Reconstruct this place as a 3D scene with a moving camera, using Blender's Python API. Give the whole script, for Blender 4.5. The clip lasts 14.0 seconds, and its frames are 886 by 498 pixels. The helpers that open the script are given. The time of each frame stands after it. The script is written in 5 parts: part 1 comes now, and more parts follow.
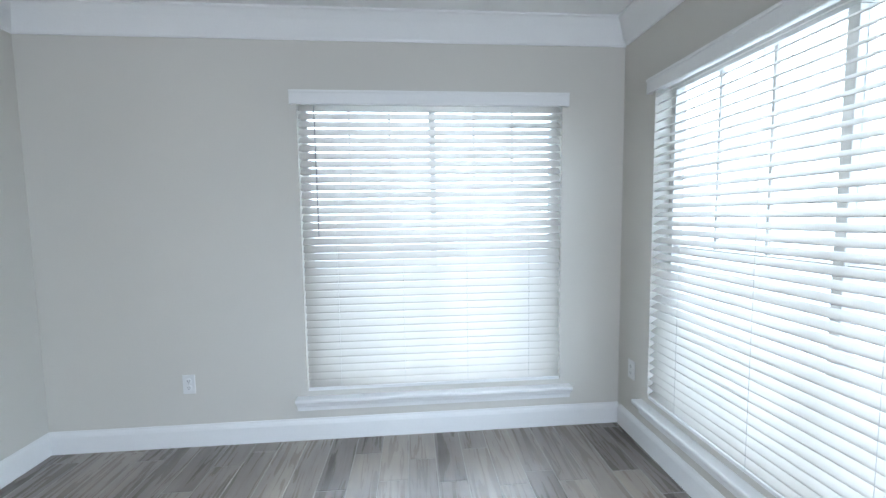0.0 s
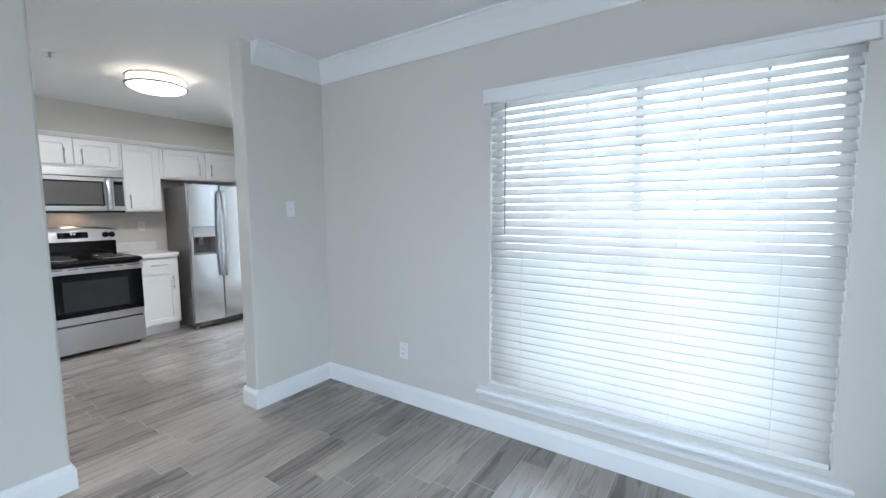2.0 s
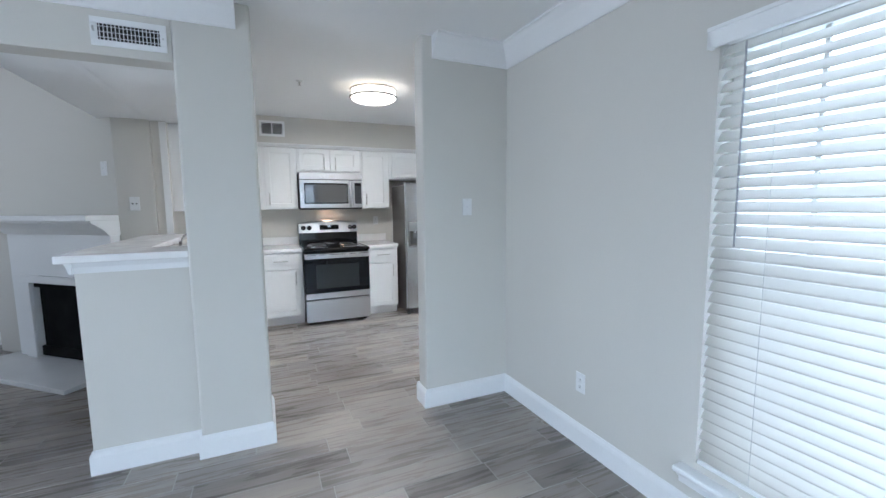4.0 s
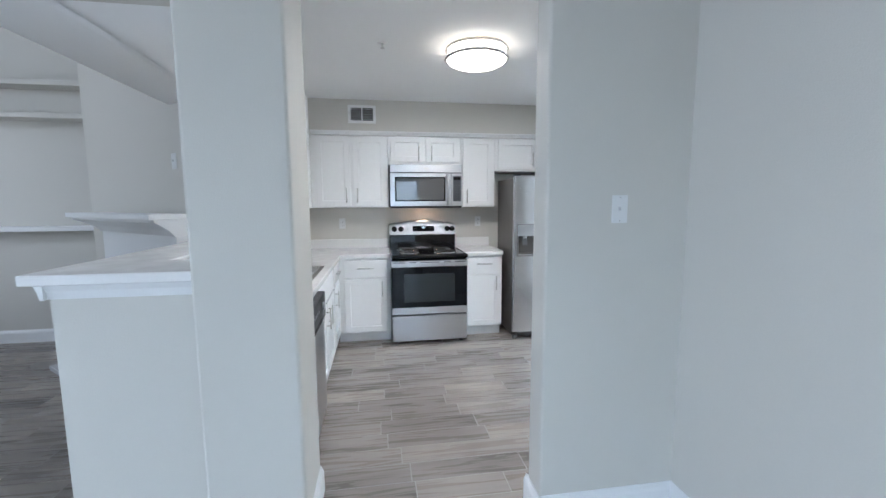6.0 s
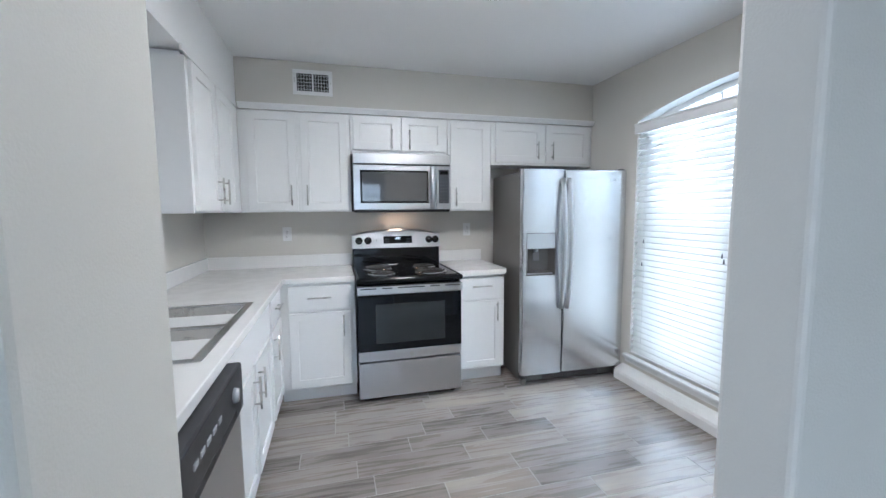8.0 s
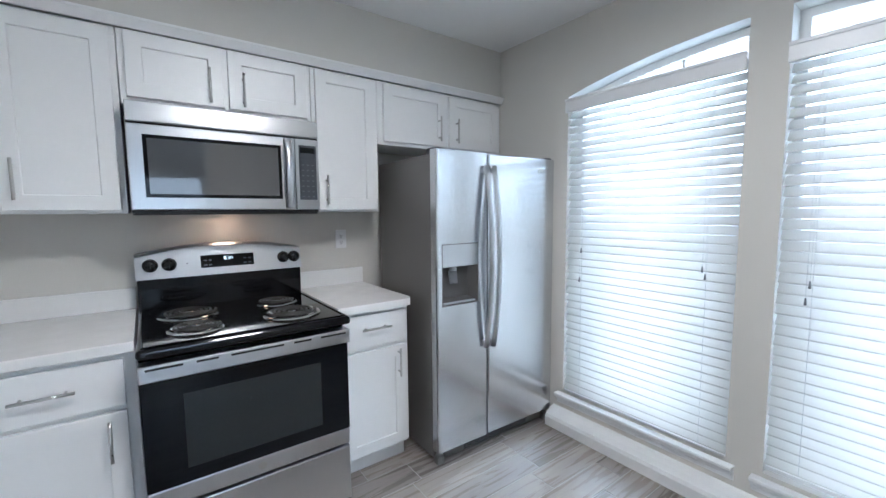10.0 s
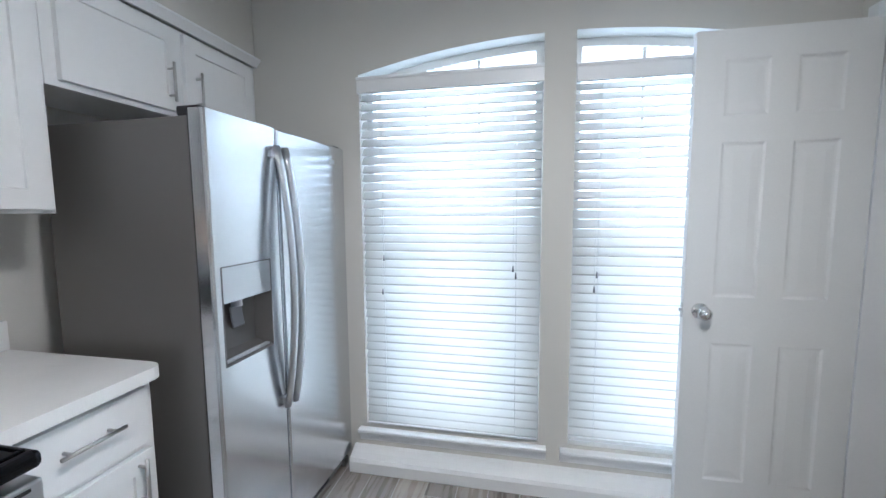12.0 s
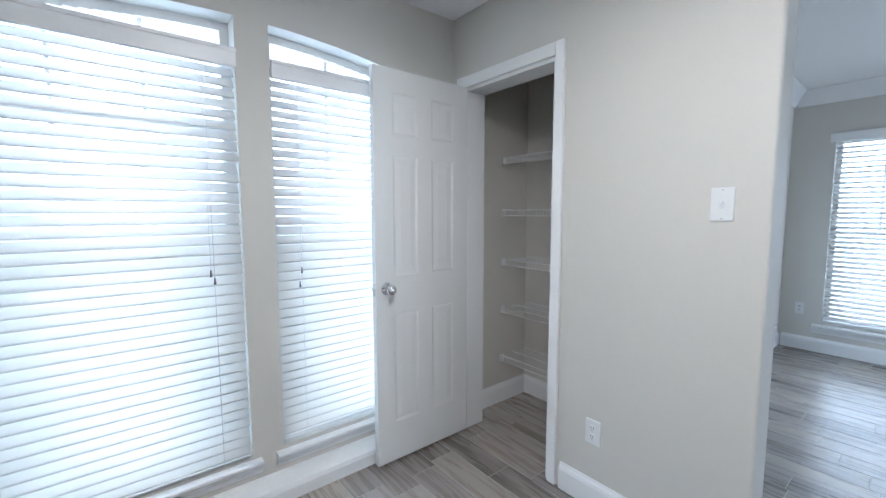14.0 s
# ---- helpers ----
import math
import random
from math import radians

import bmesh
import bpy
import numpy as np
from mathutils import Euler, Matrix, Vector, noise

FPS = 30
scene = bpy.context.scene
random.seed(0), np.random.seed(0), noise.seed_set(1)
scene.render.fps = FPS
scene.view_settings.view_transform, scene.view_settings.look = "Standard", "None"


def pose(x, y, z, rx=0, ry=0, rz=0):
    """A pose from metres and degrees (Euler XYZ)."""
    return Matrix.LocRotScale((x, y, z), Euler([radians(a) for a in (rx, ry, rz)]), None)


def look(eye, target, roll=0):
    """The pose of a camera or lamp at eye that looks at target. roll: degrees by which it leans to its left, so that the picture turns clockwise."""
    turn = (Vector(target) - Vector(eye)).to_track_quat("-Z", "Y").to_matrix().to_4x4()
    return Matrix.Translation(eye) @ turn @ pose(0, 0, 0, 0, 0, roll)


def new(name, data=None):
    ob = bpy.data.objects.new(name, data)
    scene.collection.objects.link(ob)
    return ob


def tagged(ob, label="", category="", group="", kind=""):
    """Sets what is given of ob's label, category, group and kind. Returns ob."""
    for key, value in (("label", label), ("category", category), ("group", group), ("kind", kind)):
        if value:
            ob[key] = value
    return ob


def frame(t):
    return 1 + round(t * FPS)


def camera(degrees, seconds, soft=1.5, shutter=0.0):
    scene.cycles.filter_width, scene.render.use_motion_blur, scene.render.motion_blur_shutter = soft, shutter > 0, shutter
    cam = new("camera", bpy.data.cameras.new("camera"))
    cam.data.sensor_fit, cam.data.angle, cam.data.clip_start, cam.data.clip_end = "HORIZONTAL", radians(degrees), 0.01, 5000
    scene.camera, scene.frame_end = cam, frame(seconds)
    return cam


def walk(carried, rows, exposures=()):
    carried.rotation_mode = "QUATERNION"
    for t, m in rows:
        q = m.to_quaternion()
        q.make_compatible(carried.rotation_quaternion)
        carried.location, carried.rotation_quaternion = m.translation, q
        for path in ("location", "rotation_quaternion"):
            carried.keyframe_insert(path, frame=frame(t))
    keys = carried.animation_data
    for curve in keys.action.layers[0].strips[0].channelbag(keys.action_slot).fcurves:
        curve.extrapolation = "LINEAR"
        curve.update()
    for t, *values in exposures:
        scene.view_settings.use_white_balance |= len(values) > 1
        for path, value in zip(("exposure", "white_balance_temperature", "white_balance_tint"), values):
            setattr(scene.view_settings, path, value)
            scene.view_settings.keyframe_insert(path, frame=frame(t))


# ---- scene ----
cam = camera(95.2, 14.0)
PATH = [
    (0, (0.101, 1.133, 1.327), (0.251, 3.121, 1.167), -0.8),
    (0.5, (0.252, 1.248, 1.348), (0.046, 3.23, 1.172), -0.6),
    (1, (0.41, 1.277, 1.344), (-0.123, 3.198, 1.177), -0.5),
    (1.5, (0.509, 1.314, 1.348), (-0.337, 3.117, 1.166), -0.3),
    (2, (0.578, 1.382, 1.359), (-0.538, 3.031, 1.169), -0.3),
    (2.5, (0.646, 1.469, 1.382), (-0.695, 2.938, 1.173), -0.4),
    (3, (0.693, 1.548, 1.381), (-0.842, 2.813, 1.17), -0.3),
    (3.5, (0.614, 1.728, 1.384), (-1.078, 2.773, 1.17), -0.4),
    (4, (0.496, 1.92, 1.387), (-1.323, 2.725, 1.173), -0.6),
    (4.2, (0.432, 1.988, 1.399), (-1.425, 2.699, 1.178), -0.5),
    (6.5, (-0.723, 2.223, 1.404), (-2.688, 2.52, 1.181), -0.3),
    (7, (-0.996, 2.191, 1.39), (-2.959, 2.508, 1.172), -0.3),
    (7.2, (-1.102, 2.192, 1.389), (-3.062, 2.528, 1.173), -0.4),
    (9.3, (-2.303, 2.259, 1.328), (-4.053, 3.211, 1.153), -0.5),
    (9.5, (-2.413, 2.286, 1.344), (-4.125, 3.303, 1.161), -0.6),
    (10, (-2.667, 2.379, 1.356), (-4.273, 3.557, 1.172), -0.5),
    (10.5, (-2.875, 2.463, 1.363), (-4.336, 3.816, 1.174), -0.7),
    (11, (-3.065, 2.51, 1.356), (-4.278, 4.09, 1.166), -0.6),
    (11.5, (-3.206, 2.491, 1.362), (-4.076, 4.281, 1.171), -0.5),
    (12, (-3.386, 2.504, 1.364), (-3.793, 4.453, 1.169), -0.4),
    (12.5, (-3.522, 2.491, 1.356), (-3.493, 4.481, 1.156), -0.3),
    (13, (-3.649, 2.465, 1.369), (-3.22, 4.407, 1.161), -0.3),
    (13.5, (-3.73, 2.476, 1.358), (-2.892, 4.282, 1.162), -0.2),
    (14, (-3.735, 2.535, 1.332), (-2.492, 4.092, 1.151), -0.1),
]
LIGHT = [(0.0, 0.0, 5540), (2.0, 0.02, 5410), (4.0, 0.04, 5260), (6.5, 0.10, 5220), (9.5, -0.07, 5130), (12.0, -0.12, 5150), (14.0, -0.10, 5130)]
walk(cam, [(t, look(eye, target, roll)) for t, eye, target, roll in PATH], [(t, stops, kelvin, 10) for t, stops, kelvin in LIGHT])
# ---------------------------------------------------------------- light
world = bpy.data.worlds.new("world")
scene.world = world
world.use_nodes = True
wn = world.node_tree.nodes
wl = world.node_tree.links
sky = wn.new("ShaderNodeTexSky")
sky.sky_type = "NISHITA"
sky.sun_disc = False
sky.sun_elevation = radians(52)
sky.sun_rotation = radians(200)
wl.new(sky.outputs["Color"], wn["Background"].inputs["Color"])
wn["Background"].inputs["Strength"].default_value = 0.15


def area(name, m, w, h, power, colour):
    data = bpy.data.lights.new(name, "AREA")
    data.shape, data.size, data.size_y, data.energy, data.color = "RECTANGLE", w, h, power, colour
    ob = new(name, data)
    ob.matrix_world = m
    return ob


sun_data = bpy.data.lights.new("sun", "SUN")
sun_data.energy, sun_data.angle, sun_data.color = 3.0, radians(0.5), (1.0, 0.95, 0.88)
sun = new("sun", sun_data)
sun.matrix_world = look((0, 0, 10), (1.2, 4.5, 0))
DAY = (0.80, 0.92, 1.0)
FILL_COLOUR = (0.92, 0.96, 1.0)
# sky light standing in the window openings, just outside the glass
area("sky_north_dining", look((0.235, 3.74, 1.15), (0.235, 0, 1.15)), 1.72, 1.84, 28, DAY)
area("sky_east_dining", look((1.60, 2.346, 1.15), (-3, 2.346, 1.15)), 1.92, 1.84, 36, DAY)
area("sky_kitchen", look((-3.766, 4.66, 1.19), (-3.766, 0, 1.19)), 1.0, 2.02, 28.5, DAY)
area("sky_kitchen", look((-2.737, 4.66, 1.19), (-2.737, 0, 1.19)), 1.0, 2.02, 28.5, DAY)
# fill lamps at two invented south openings, out of every view
area("fill_south", look((0.1, -3.04, 1.25), (0.1, 3, 1.15)), 1.9, 2.1, 92, FILL_COLOUR)
area("fill_south_living", look((-3.5, -3.04, 1.5), (-3.5, 3, 1.6)), 1.3, 1.1, 16, (1.0, 0.97, 0.92))

disc = bpy.data.lights.new("ceiling_light_bulbs", "AREA")
disc.shape, disc.size, disc.energy, disc.color = "DISK", 0.34, 31, (1.0, 0.88, 0.74)
new("ceiling_light_bulbs", disc).matrix_world = look((-3.25, 2.90, 2.318), (-3.25, 2.9001, 0))

# ---------------------------------------------------------------- materials
MATS = {}


def material(name, colour, rough=0.5, metal=0.0, vary=0.05, scale=6.0, fine=120.0, bump=0.02, spec=0.5, stretch=(1, 1, 1), island=0.0):
    m = bpy.data.materials.new(name)
    m.use_nodes = True
    n, l = m.node_tree.nodes, m.node_tree.links
    b = n["Principled BSDF"]
    co = n.new("ShaderNodeTexCoord")
    mp = n.new("ShaderNodeMapping")
    mp.inputs["Scale"].default_value = stretch
    l.new(co.outputs["Object"], mp.inputs["Vector"])
    big = n.new("ShaderNodeTexNoise")
    big.inputs["Scale"].default_value, big.inputs["Detail"].default_value = scale, 4
    l.new(mp.outputs["Vector"], big.inputs["Vector"])
    small = n.new("ShaderNodeTexNoise")
    small.inputs["Scale"].default_value, small.inputs["Detail"].default_value = fine, 3
    l.new(mp.outputs["Vector"], small.inputs["Vector"])
    add = n.new("ShaderNodeMath")
    add.operation = "ADD"
    l.new(big.outputs["Fac"], add.inputs[0])
    l.new(small.outputs["Fac"], add.inputs[1])
    ramp = n.new("ShaderNodeMapRange")
    ramp.inputs["From Min"].default_value, ramp.inputs["From Max"].default_value = 0.6, 1.4
    ramp.inputs["To Min"].default_value, ramp.inputs["To Max"].default_value = 1 - vary, 1 + vary
    l.new(add.outputs[0], ramp.inputs["Value"])
    mul = n.new("ShaderNodeVectorMath")
    mul.operation = "SCALE"
    mul.inputs[0].default_value = colour
    l.new(ramp.outputs["Result"], mul.inputs["Scale"])
    l.new(mul.outputs["Vector"], b.inputs["Base Color"])
    rr = n.new("ShaderNodeMapRange")
    rr.inputs["From Min"].default_value, rr.inputs["From Max"].default_value = 0.3, 0.7
    rr.inputs["To Min"].default_value, rr.inputs["To Max"].default_value = max(rough * 0.85, 0.02), min(rough * 1.15, 1)
    l.new(big.outputs["Fac"], rr.inputs["Value"])
    l.new(rr.outputs["Result"], b.inputs["Roughness"])
    b.inputs["Metallic"].default_value = metal
    b.inputs["Specular IOR Level"].default_value = spec
    if bump:
        bp = n.new("ShaderNodeBump")
        bp.inputs["Strength"].default_value, bp.inputs["Distance"].default_value = bump, 0.01
        l.new(small.outputs["Fac"], bp.inputs["Height"])
        l.new(bp.outputs["Normal"], b.inputs["Normal"])
    MATS[name] = m
    return m


WALL = material("greige_wall_paint", (0.610, 0.589, 0.538), 0.6, vary=0.02, scale=1.5, fine=220, bump=0.10, spec=0.3)
CEIL = material("white_ceiling_paint", (0.86, 0.86, 0.85), 0.8, vary=0.015, scale=1.2, fine=160, bump=0.12, spec=0.2)
TRIM = material("white_trim_paint", (0.80, 0.80, 0.79), 0.35, vary=0.02, scale=3, fine=90, bump=0.02)
CAB = material("white_cabinet_paint", (0.82, 0.82, 0.81), 0.34, vary=0.012, scale=3, fine=40, bump=0.004)
DOORP = material("white_door_paint", (0.71, 0.71, 0.69), 0.45, vary=0.02, scale=3, fine=110, bump=0.05)
QUARTZ = material("white_countertop", (0.80, 0.79, 0.77), 0.22, vary=0.03, scale=9, fine=260, bump=0.0)
PLATE = material("white_plastic", (0.74, 0.74, 0.73), 0.3, vary=0.01, bump=0.0)


def steel_material(name, colour, rough, across):
    """Brushed steel: fine streaks along the brushing and a slight unevenness of the sheet."""
    m = bpy.data.materials.new(name)
    m.use_nodes = True
    n, l = m.node_tree.nodes, m.node_tree.links
    b = n["Principled BSDF"]
    b.inputs["Metallic"].default_value, b.inputs["Roughness"].default_value = 1.0, rough
    co = n.new("ShaderNodeTexCoord")
    mp = n.new("ShaderNodeMapping")
    mp.inputs["Scale"].default_value = (2, 2, 900) if across else (900, 900, 2)
    l.new(co.outputs["Object"], mp.inputs["Vector"])
    fine = n.new("ShaderNodeTexNoise")
    fine.inputs["Scale"].default_value = 1.0
    l.new(mp.outputs["Vector"], fine.inputs["Vector"])
    rr = n.new("ShaderNodeMapRange")
    rr.inputs["To Min"].default_value, rr.inputs["To Max"].default_value = 0.95, 1.05
    l.new(fine.outputs["Fac"], rr.inputs["Value"])
    sc = n.new("ShaderNodeVectorMath")
    sc.operation = "SCALE"
    sc.inputs[0].default_value = colour
    l.new(rr.outputs["Result"], sc.inputs["Scale"])
    l.new(sc.outputs["Vector"], b.inputs["Base Color"])
    sheet = n.new("ShaderNodeTexNoise")
    sheet.inputs["Scale"].default_value, sheet.inputs["Detail"].default_value = 2.2, 1
    l.new(co.outputs["Object"], sheet.inputs["Vector"])
    bp = n.new("ShaderNodeBump")
    bp.inputs["Strength"].default_value, bp.inputs["Distance"].default_value = 0.25, 0.006
    l.new(sheet.outputs["Fac"], bp.inputs["Height"])
    l.new(bp.outputs["Normal"], b.inputs["Normal"])
    return m


STEEL = steel_material("brushed_stainless_steel", (0.66, 0.67, 0.685), 0.21, True)
STEELH = steel_material("brushed_stainless_trim", (0.57, 0.575, 0.585), 0.28, True)
NICKEL = material("brushed_nickel", (0.55, 0.54, 0.52), 0.3, 1.0, vary=0.03, scale=20, fine=200, bump=0.0)
FAUCET = material("satin_steel_faucet", (0.33, 0.33, 0.33), 0.16, 1.0, vary=0.03, bump=0.0)
CHROME = material("polished_chrome", (0.75, 0.75, 0.75), 0.08, 1.0, vary=0.02, bump=0.0)
FRIDGE_SIDE = material("grey_appliance_side", (0.150, 0.142, 0.132), 0.42, 0.15, vary=0.03, scale=3, fine=300, bump=0.04)
BLACK_GLASS = material("black_glass", (0.003, 0.004, 0.006), 0.05, vary=0.05, bump=0.0, spec=0.25)
OVEN_WIN = material("smoked_oven_window", (0.014, 0.018, 0.020), 0.05, vary=0.1, scale=5, bump=0.0, spec=0.55)
MW_WIN = material("smoked_microwave_window", (0.052, 0.054, 0.057), 0.04, vary=0.06, scale=4, fine=400, bump=0.0)
MW_WIN.node_tree.nodes["Principled BSDF"].inputs["IOR"].default_value = 2.0
RECESS = material("dark_grey_recess_plastic", (0.075, 0.070, 0.064), 0.35, vary=0.05, bump=0.01)
BLACK = material("black_enamel", (0.004, 0.004, 0.005), 0.07, vary=0.1, bump=0.0, spec=0.35)
BLACKP = material("black_plastic", (0.022, 0.022, 0.024), 0.4, vary=0.1, bump=0.02)
COIL = material("burner_coil_metal", (0.06, 0.058, 0.055), 0.45, 0.6, vary=0.15, scale=30, bump=0.03)
KEYPAD = material("dark_grey_keypad", (0.045, 0.05, 0.058), 0.3, vary=0.03, bump=0.0)
KEYPRINT = material("grey_keypad_print", (0.11, 0.11, 0.115), 0.5, vary=0.02, bump=0.0)
GREYP = material("grey_plastic", (0.36, 0.365, 0.38), 0.42, vary=0.04, bump=0.02)
# near-black stand-in for the shade inside slots, holes and gaps
SLOT_SHADE = material("slot_shade", (0.02, 0.02, 0.02), 0.8, vary=0.1, bump=0.0)
WINFRAME = material("window_vinyl", (0.70, 0.69, 0.66), 0.4, vary=0.03, bump=0.0)
WIRE = material("white_coated_wire", (0.78, 0.78, 0.76), 0.35, vary=0.02, bump=0.0)
GROUT = material("pale_grout", (0.46, 0.44, 0.41), 0.85, vary=0.08, scale=8, fine=200, bump=0.08)
# black metal, with the firebox's inner shade put into the colour
FIREBOX_DARK = material("firebox_metal_and_shade", (0.006, 0.006, 0.006), 0.85, vary=0.2, bump=0.03, spec=0.1)
HEARTH = material("white_hearth_slab", (0.68, 0.68, 0.67), 0.2, vary=0.05, scale=4, bump=0.0)
TASSEL = material("grey_blind_tassel", (0.22, 0.22, 0.22), 0.5, vary=0.05, bump=0.0)


def slat_material():
    """White faux-wood slat that lets some light through."""
    m = material("white_blind_slat", (0.84, 0.815, 0.775), 0.4, vary=0.02, scale=3, fine=80, bump=0.02)
    n, l = m.node_tree.nodes, m.node_tree.links
    b = n["Principled BSDF"]
    tr = n.new("ShaderNodeBsdfTranslucent")
    tr.inputs["Color"].default_value = (0.85, 0.83, 0.795, 1)
    mix = n.new("ShaderNodeMixShader")
    mix.inputs["Fac"].default_value = 0.59
    l.new(b.outputs[0], mix.inputs[1])
    l.new(tr.outputs[0], mix.inputs[2])
    l.new(mix.outputs[0], n["Material Output"].inputs["Surface"])
    return m


SLAT = slat_material()


def glass_material():
    m = bpy.data.materials.new("window_glass")
    m.use_nodes = True
    b = m.node_tree.nodes["Principled BSDF"]
    b.inputs["Transmission Weight"].default_value = 1.0
    b.inputs["Roughness"].default_value = 0.0
    b.inputs["IOR"].default_value = 1.05
    b.inputs["Base Color"].default_value = (0.96, 0.98, 0.97, 1)
    return m


GLASS = glass_material()


def glow_material(name, colour, strength):
    m = bpy.data.materials.new(name)
    m.use_nodes = True
    b = m.node_tree.nodes["Principled BSDF"]
    b.inputs["Base Color"].default_value = (*colour, 1)
    b.inputs["Emission Color"].default_value = (*colour, 1)
    b.inputs["Emission Strength"].default_value = strength
    return m


LAMP = glow_material("lit_white_diffuser", (1.0, 0.83, 0.62), 7.5)
DIGITS = glow_material("lit_clock_digits", (0.85, 0.95, 1.0), 1.6)


def plank_material():
    """Grey-brown wood-look porcelain: streaks along the plank, a tone of its own for each piece."""
    m = bpy.data.materials.new("wood_look_tile")
    m.use_nodes = True
    n, l = m.node_tree.nodes, m.node_tree.links
    b = n["Principled BSDF"]
    info = n.new("ShaderNodeObjectInfo")
    geo = n.new("ShaderNodeNewGeometry")
    rnd = n.new("ShaderNodeMath")
    rnd.operation = "ADD"
    l.new(info.outputs["Random"], rnd.inputs[0])
    l.new(geo.outputs["Random Per Island"], rnd.inputs[1])
    frac = n.new("ShaderNodeMath")
    frac.operation = "FRACT"
    l.new(rnd.outputs[0], frac.inputs[0])
    pos = n.new("ShaderNodeVectorMath")
    pos.operation = "ADD"
    off = n.new("ShaderNodeCombineXYZ")
    far = n.new("ShaderNodeMath")
    far.operation = "MULTIPLY"
    far.inputs[1].default_value = 37.0
    l.new(frac.outputs[0], far.inputs[0])
    l.new(far.outputs[0], off.inputs["X"])
    l.new(far.outputs[0], off.inputs["Y"])
    l.new(geo.outputs["Position"], pos.inputs[0])
    l.new(off.outputs[0], pos.inputs[1])

    def noise_at(sx, sy, scale, detail, warp=0.0):
        mp = n.new("ShaderNodeMapping")
        mp.inputs["Scale"].default_value = (sx, sy, 1)
        l.new(pos.outputs["Vector"], mp.inputs["Vector"])
        t = n.new("ShaderNodeTexNoise")
        t.inputs["Scale"].default_value, t.inputs["Detail"].default_value = scale, detail
        t.inputs["Distortion"].default_value = warp
        l.new(mp.outputs["Vector"], t.inputs["Vector"])
        return t

    cloud = noise_at(5.0, 1.2, 1.6, 3, 0.6)
    grain = noise_at(26.0, 1.7, 1.0, 5, 1.3)
    fine = noise_at(170.0, 7.0, 1.0, 3, 0.4)
    ramp = n.new("ShaderNodeValToRGB")
    e = ramp.color_ramp.elements
    e[0].position, e[0].color = 0.24, (0.115, 0.098, 0.086, 1)
    e[1].position, e[1].color = 0.80, (0.44, 0.385, 0.32, 1)
    mid = e.new(0.5)
    mid.color = (0.275, 0.243, 0.212, 1)
    tone = n.new("ShaderNodeMath")
    tone.operation = "MULTIPLY_ADD"
    tone.inputs[1].default_value, tone.inputs[2].default_value = 0.30, -0.09
    l.new(frac.outputs[0], tone.inputs[0])
    s1 = n.new("ShaderNodeMath")
    s1.operation = "MULTIPLY_ADD"
    s1.inputs[1].default_value = 0.42
    l.new(cloud.outputs["Fac"], s1.inputs[0])
    l.new(tone.outputs[0], s1.inputs[2])
    s2 = n.new("ShaderNodeMath")
    s2.operation = "MULTIPLY_ADD"
    s2.inputs[1].default_value = 0.30
    l.new(grain.outputs["Fac"], s2.inputs[0])
    l.new(s1.outputs[0], s2.inputs[2])
    s3 = n.new("ShaderNodeMath")
    s3.operation = "MULTIPLY_ADD"
    s3.inputs[1].default_value = 0.12
    l.new(fine.outputs["Fac"], s3.inputs[0])
    l.new(s2.outputs[0], s3.inputs[2])
    l.new(s3.outputs[0], ramp.inputs["Fac"])
    l.new(ramp.outputs["Color"], b.inputs["Base Color"])
    rr = n.new("ShaderNodeMapRange")
    rr.inputs["To Min"].default_value, rr.inputs["To Max"].default_value = 0.20, 0.36
    l.new(grain.outputs["Fac"], rr.inputs["Value"])
    l.new(rr.outputs["Result"], b.inputs["Roughness"])
    bp = n.new("ShaderNodeBump")
    bp.inputs["Strength"].default_value, bp.inputs["Distance"].default_value = 0.08, 0.004
    l.new(fine.outputs["Fac"], bp.inputs["Height"])
    l.new(bp.outputs["Normal"], b.inputs["Normal"])
    return m


PLANK = plank_material()

# ---------------------------------------------------------------- mesh helpers


def mesh_of(bm, name, mat, smooth=False):
    me = bpy.data.meshes.new(name)
    bm.normal_update()
    bm.to_mesh(me)
    bm.free()
    if smooth:
        for p in me.polygons:
            p.use_smooth = True
    if mat:
        me.materials.append(mat)
    return me


def part(name, bm, mat, parent=None, label="", smooth=False):
    ob = new(name, mesh_of(bm, name, mat, smooth))
    if parent:
        ob.parent = parent
    if label:
        ob["label"] = label
    return ob


def structure(name, bm, mat, label, category, smooth=False):
    return tagged(part(name, bm, mat, None, label, smooth), label, category, "", "structure")


def thing(name, m, label, category, group=""):
    ob = new(name)
    ob.empty_display_size = 0.1
    ob.matrix_world = m
    return tagged(ob, label, category, group)


def box(bm, x0, x1, y0, y1, z0, z1, bev=0.0, seg=2):
    vs = [bm.verts.new((x, y, z)) for x in (x0, x1) for y in (y0, y1) for z in (z0, z1)]
    fs = [bm.faces.new([vs[i] for i in q]) for q in ((0, 1, 3, 2), (4, 6, 7, 5), (0, 4, 5, 1), (2, 3, 7, 6), (0, 2, 6, 4), (1, 5, 7, 3))]
    if bev:
        es = list({e for f in fs for e in f.edges})
        bmesh.ops.bevel(bm, geom=es, offset=bev, segments=seg, affect="EDGES", profile=0.5)
    return bm


def boxes(*rows, bev=0.0):
    bm = bmesh.new()
    for r in rows:
        box(bm, *r, bev=bev)
    return bm


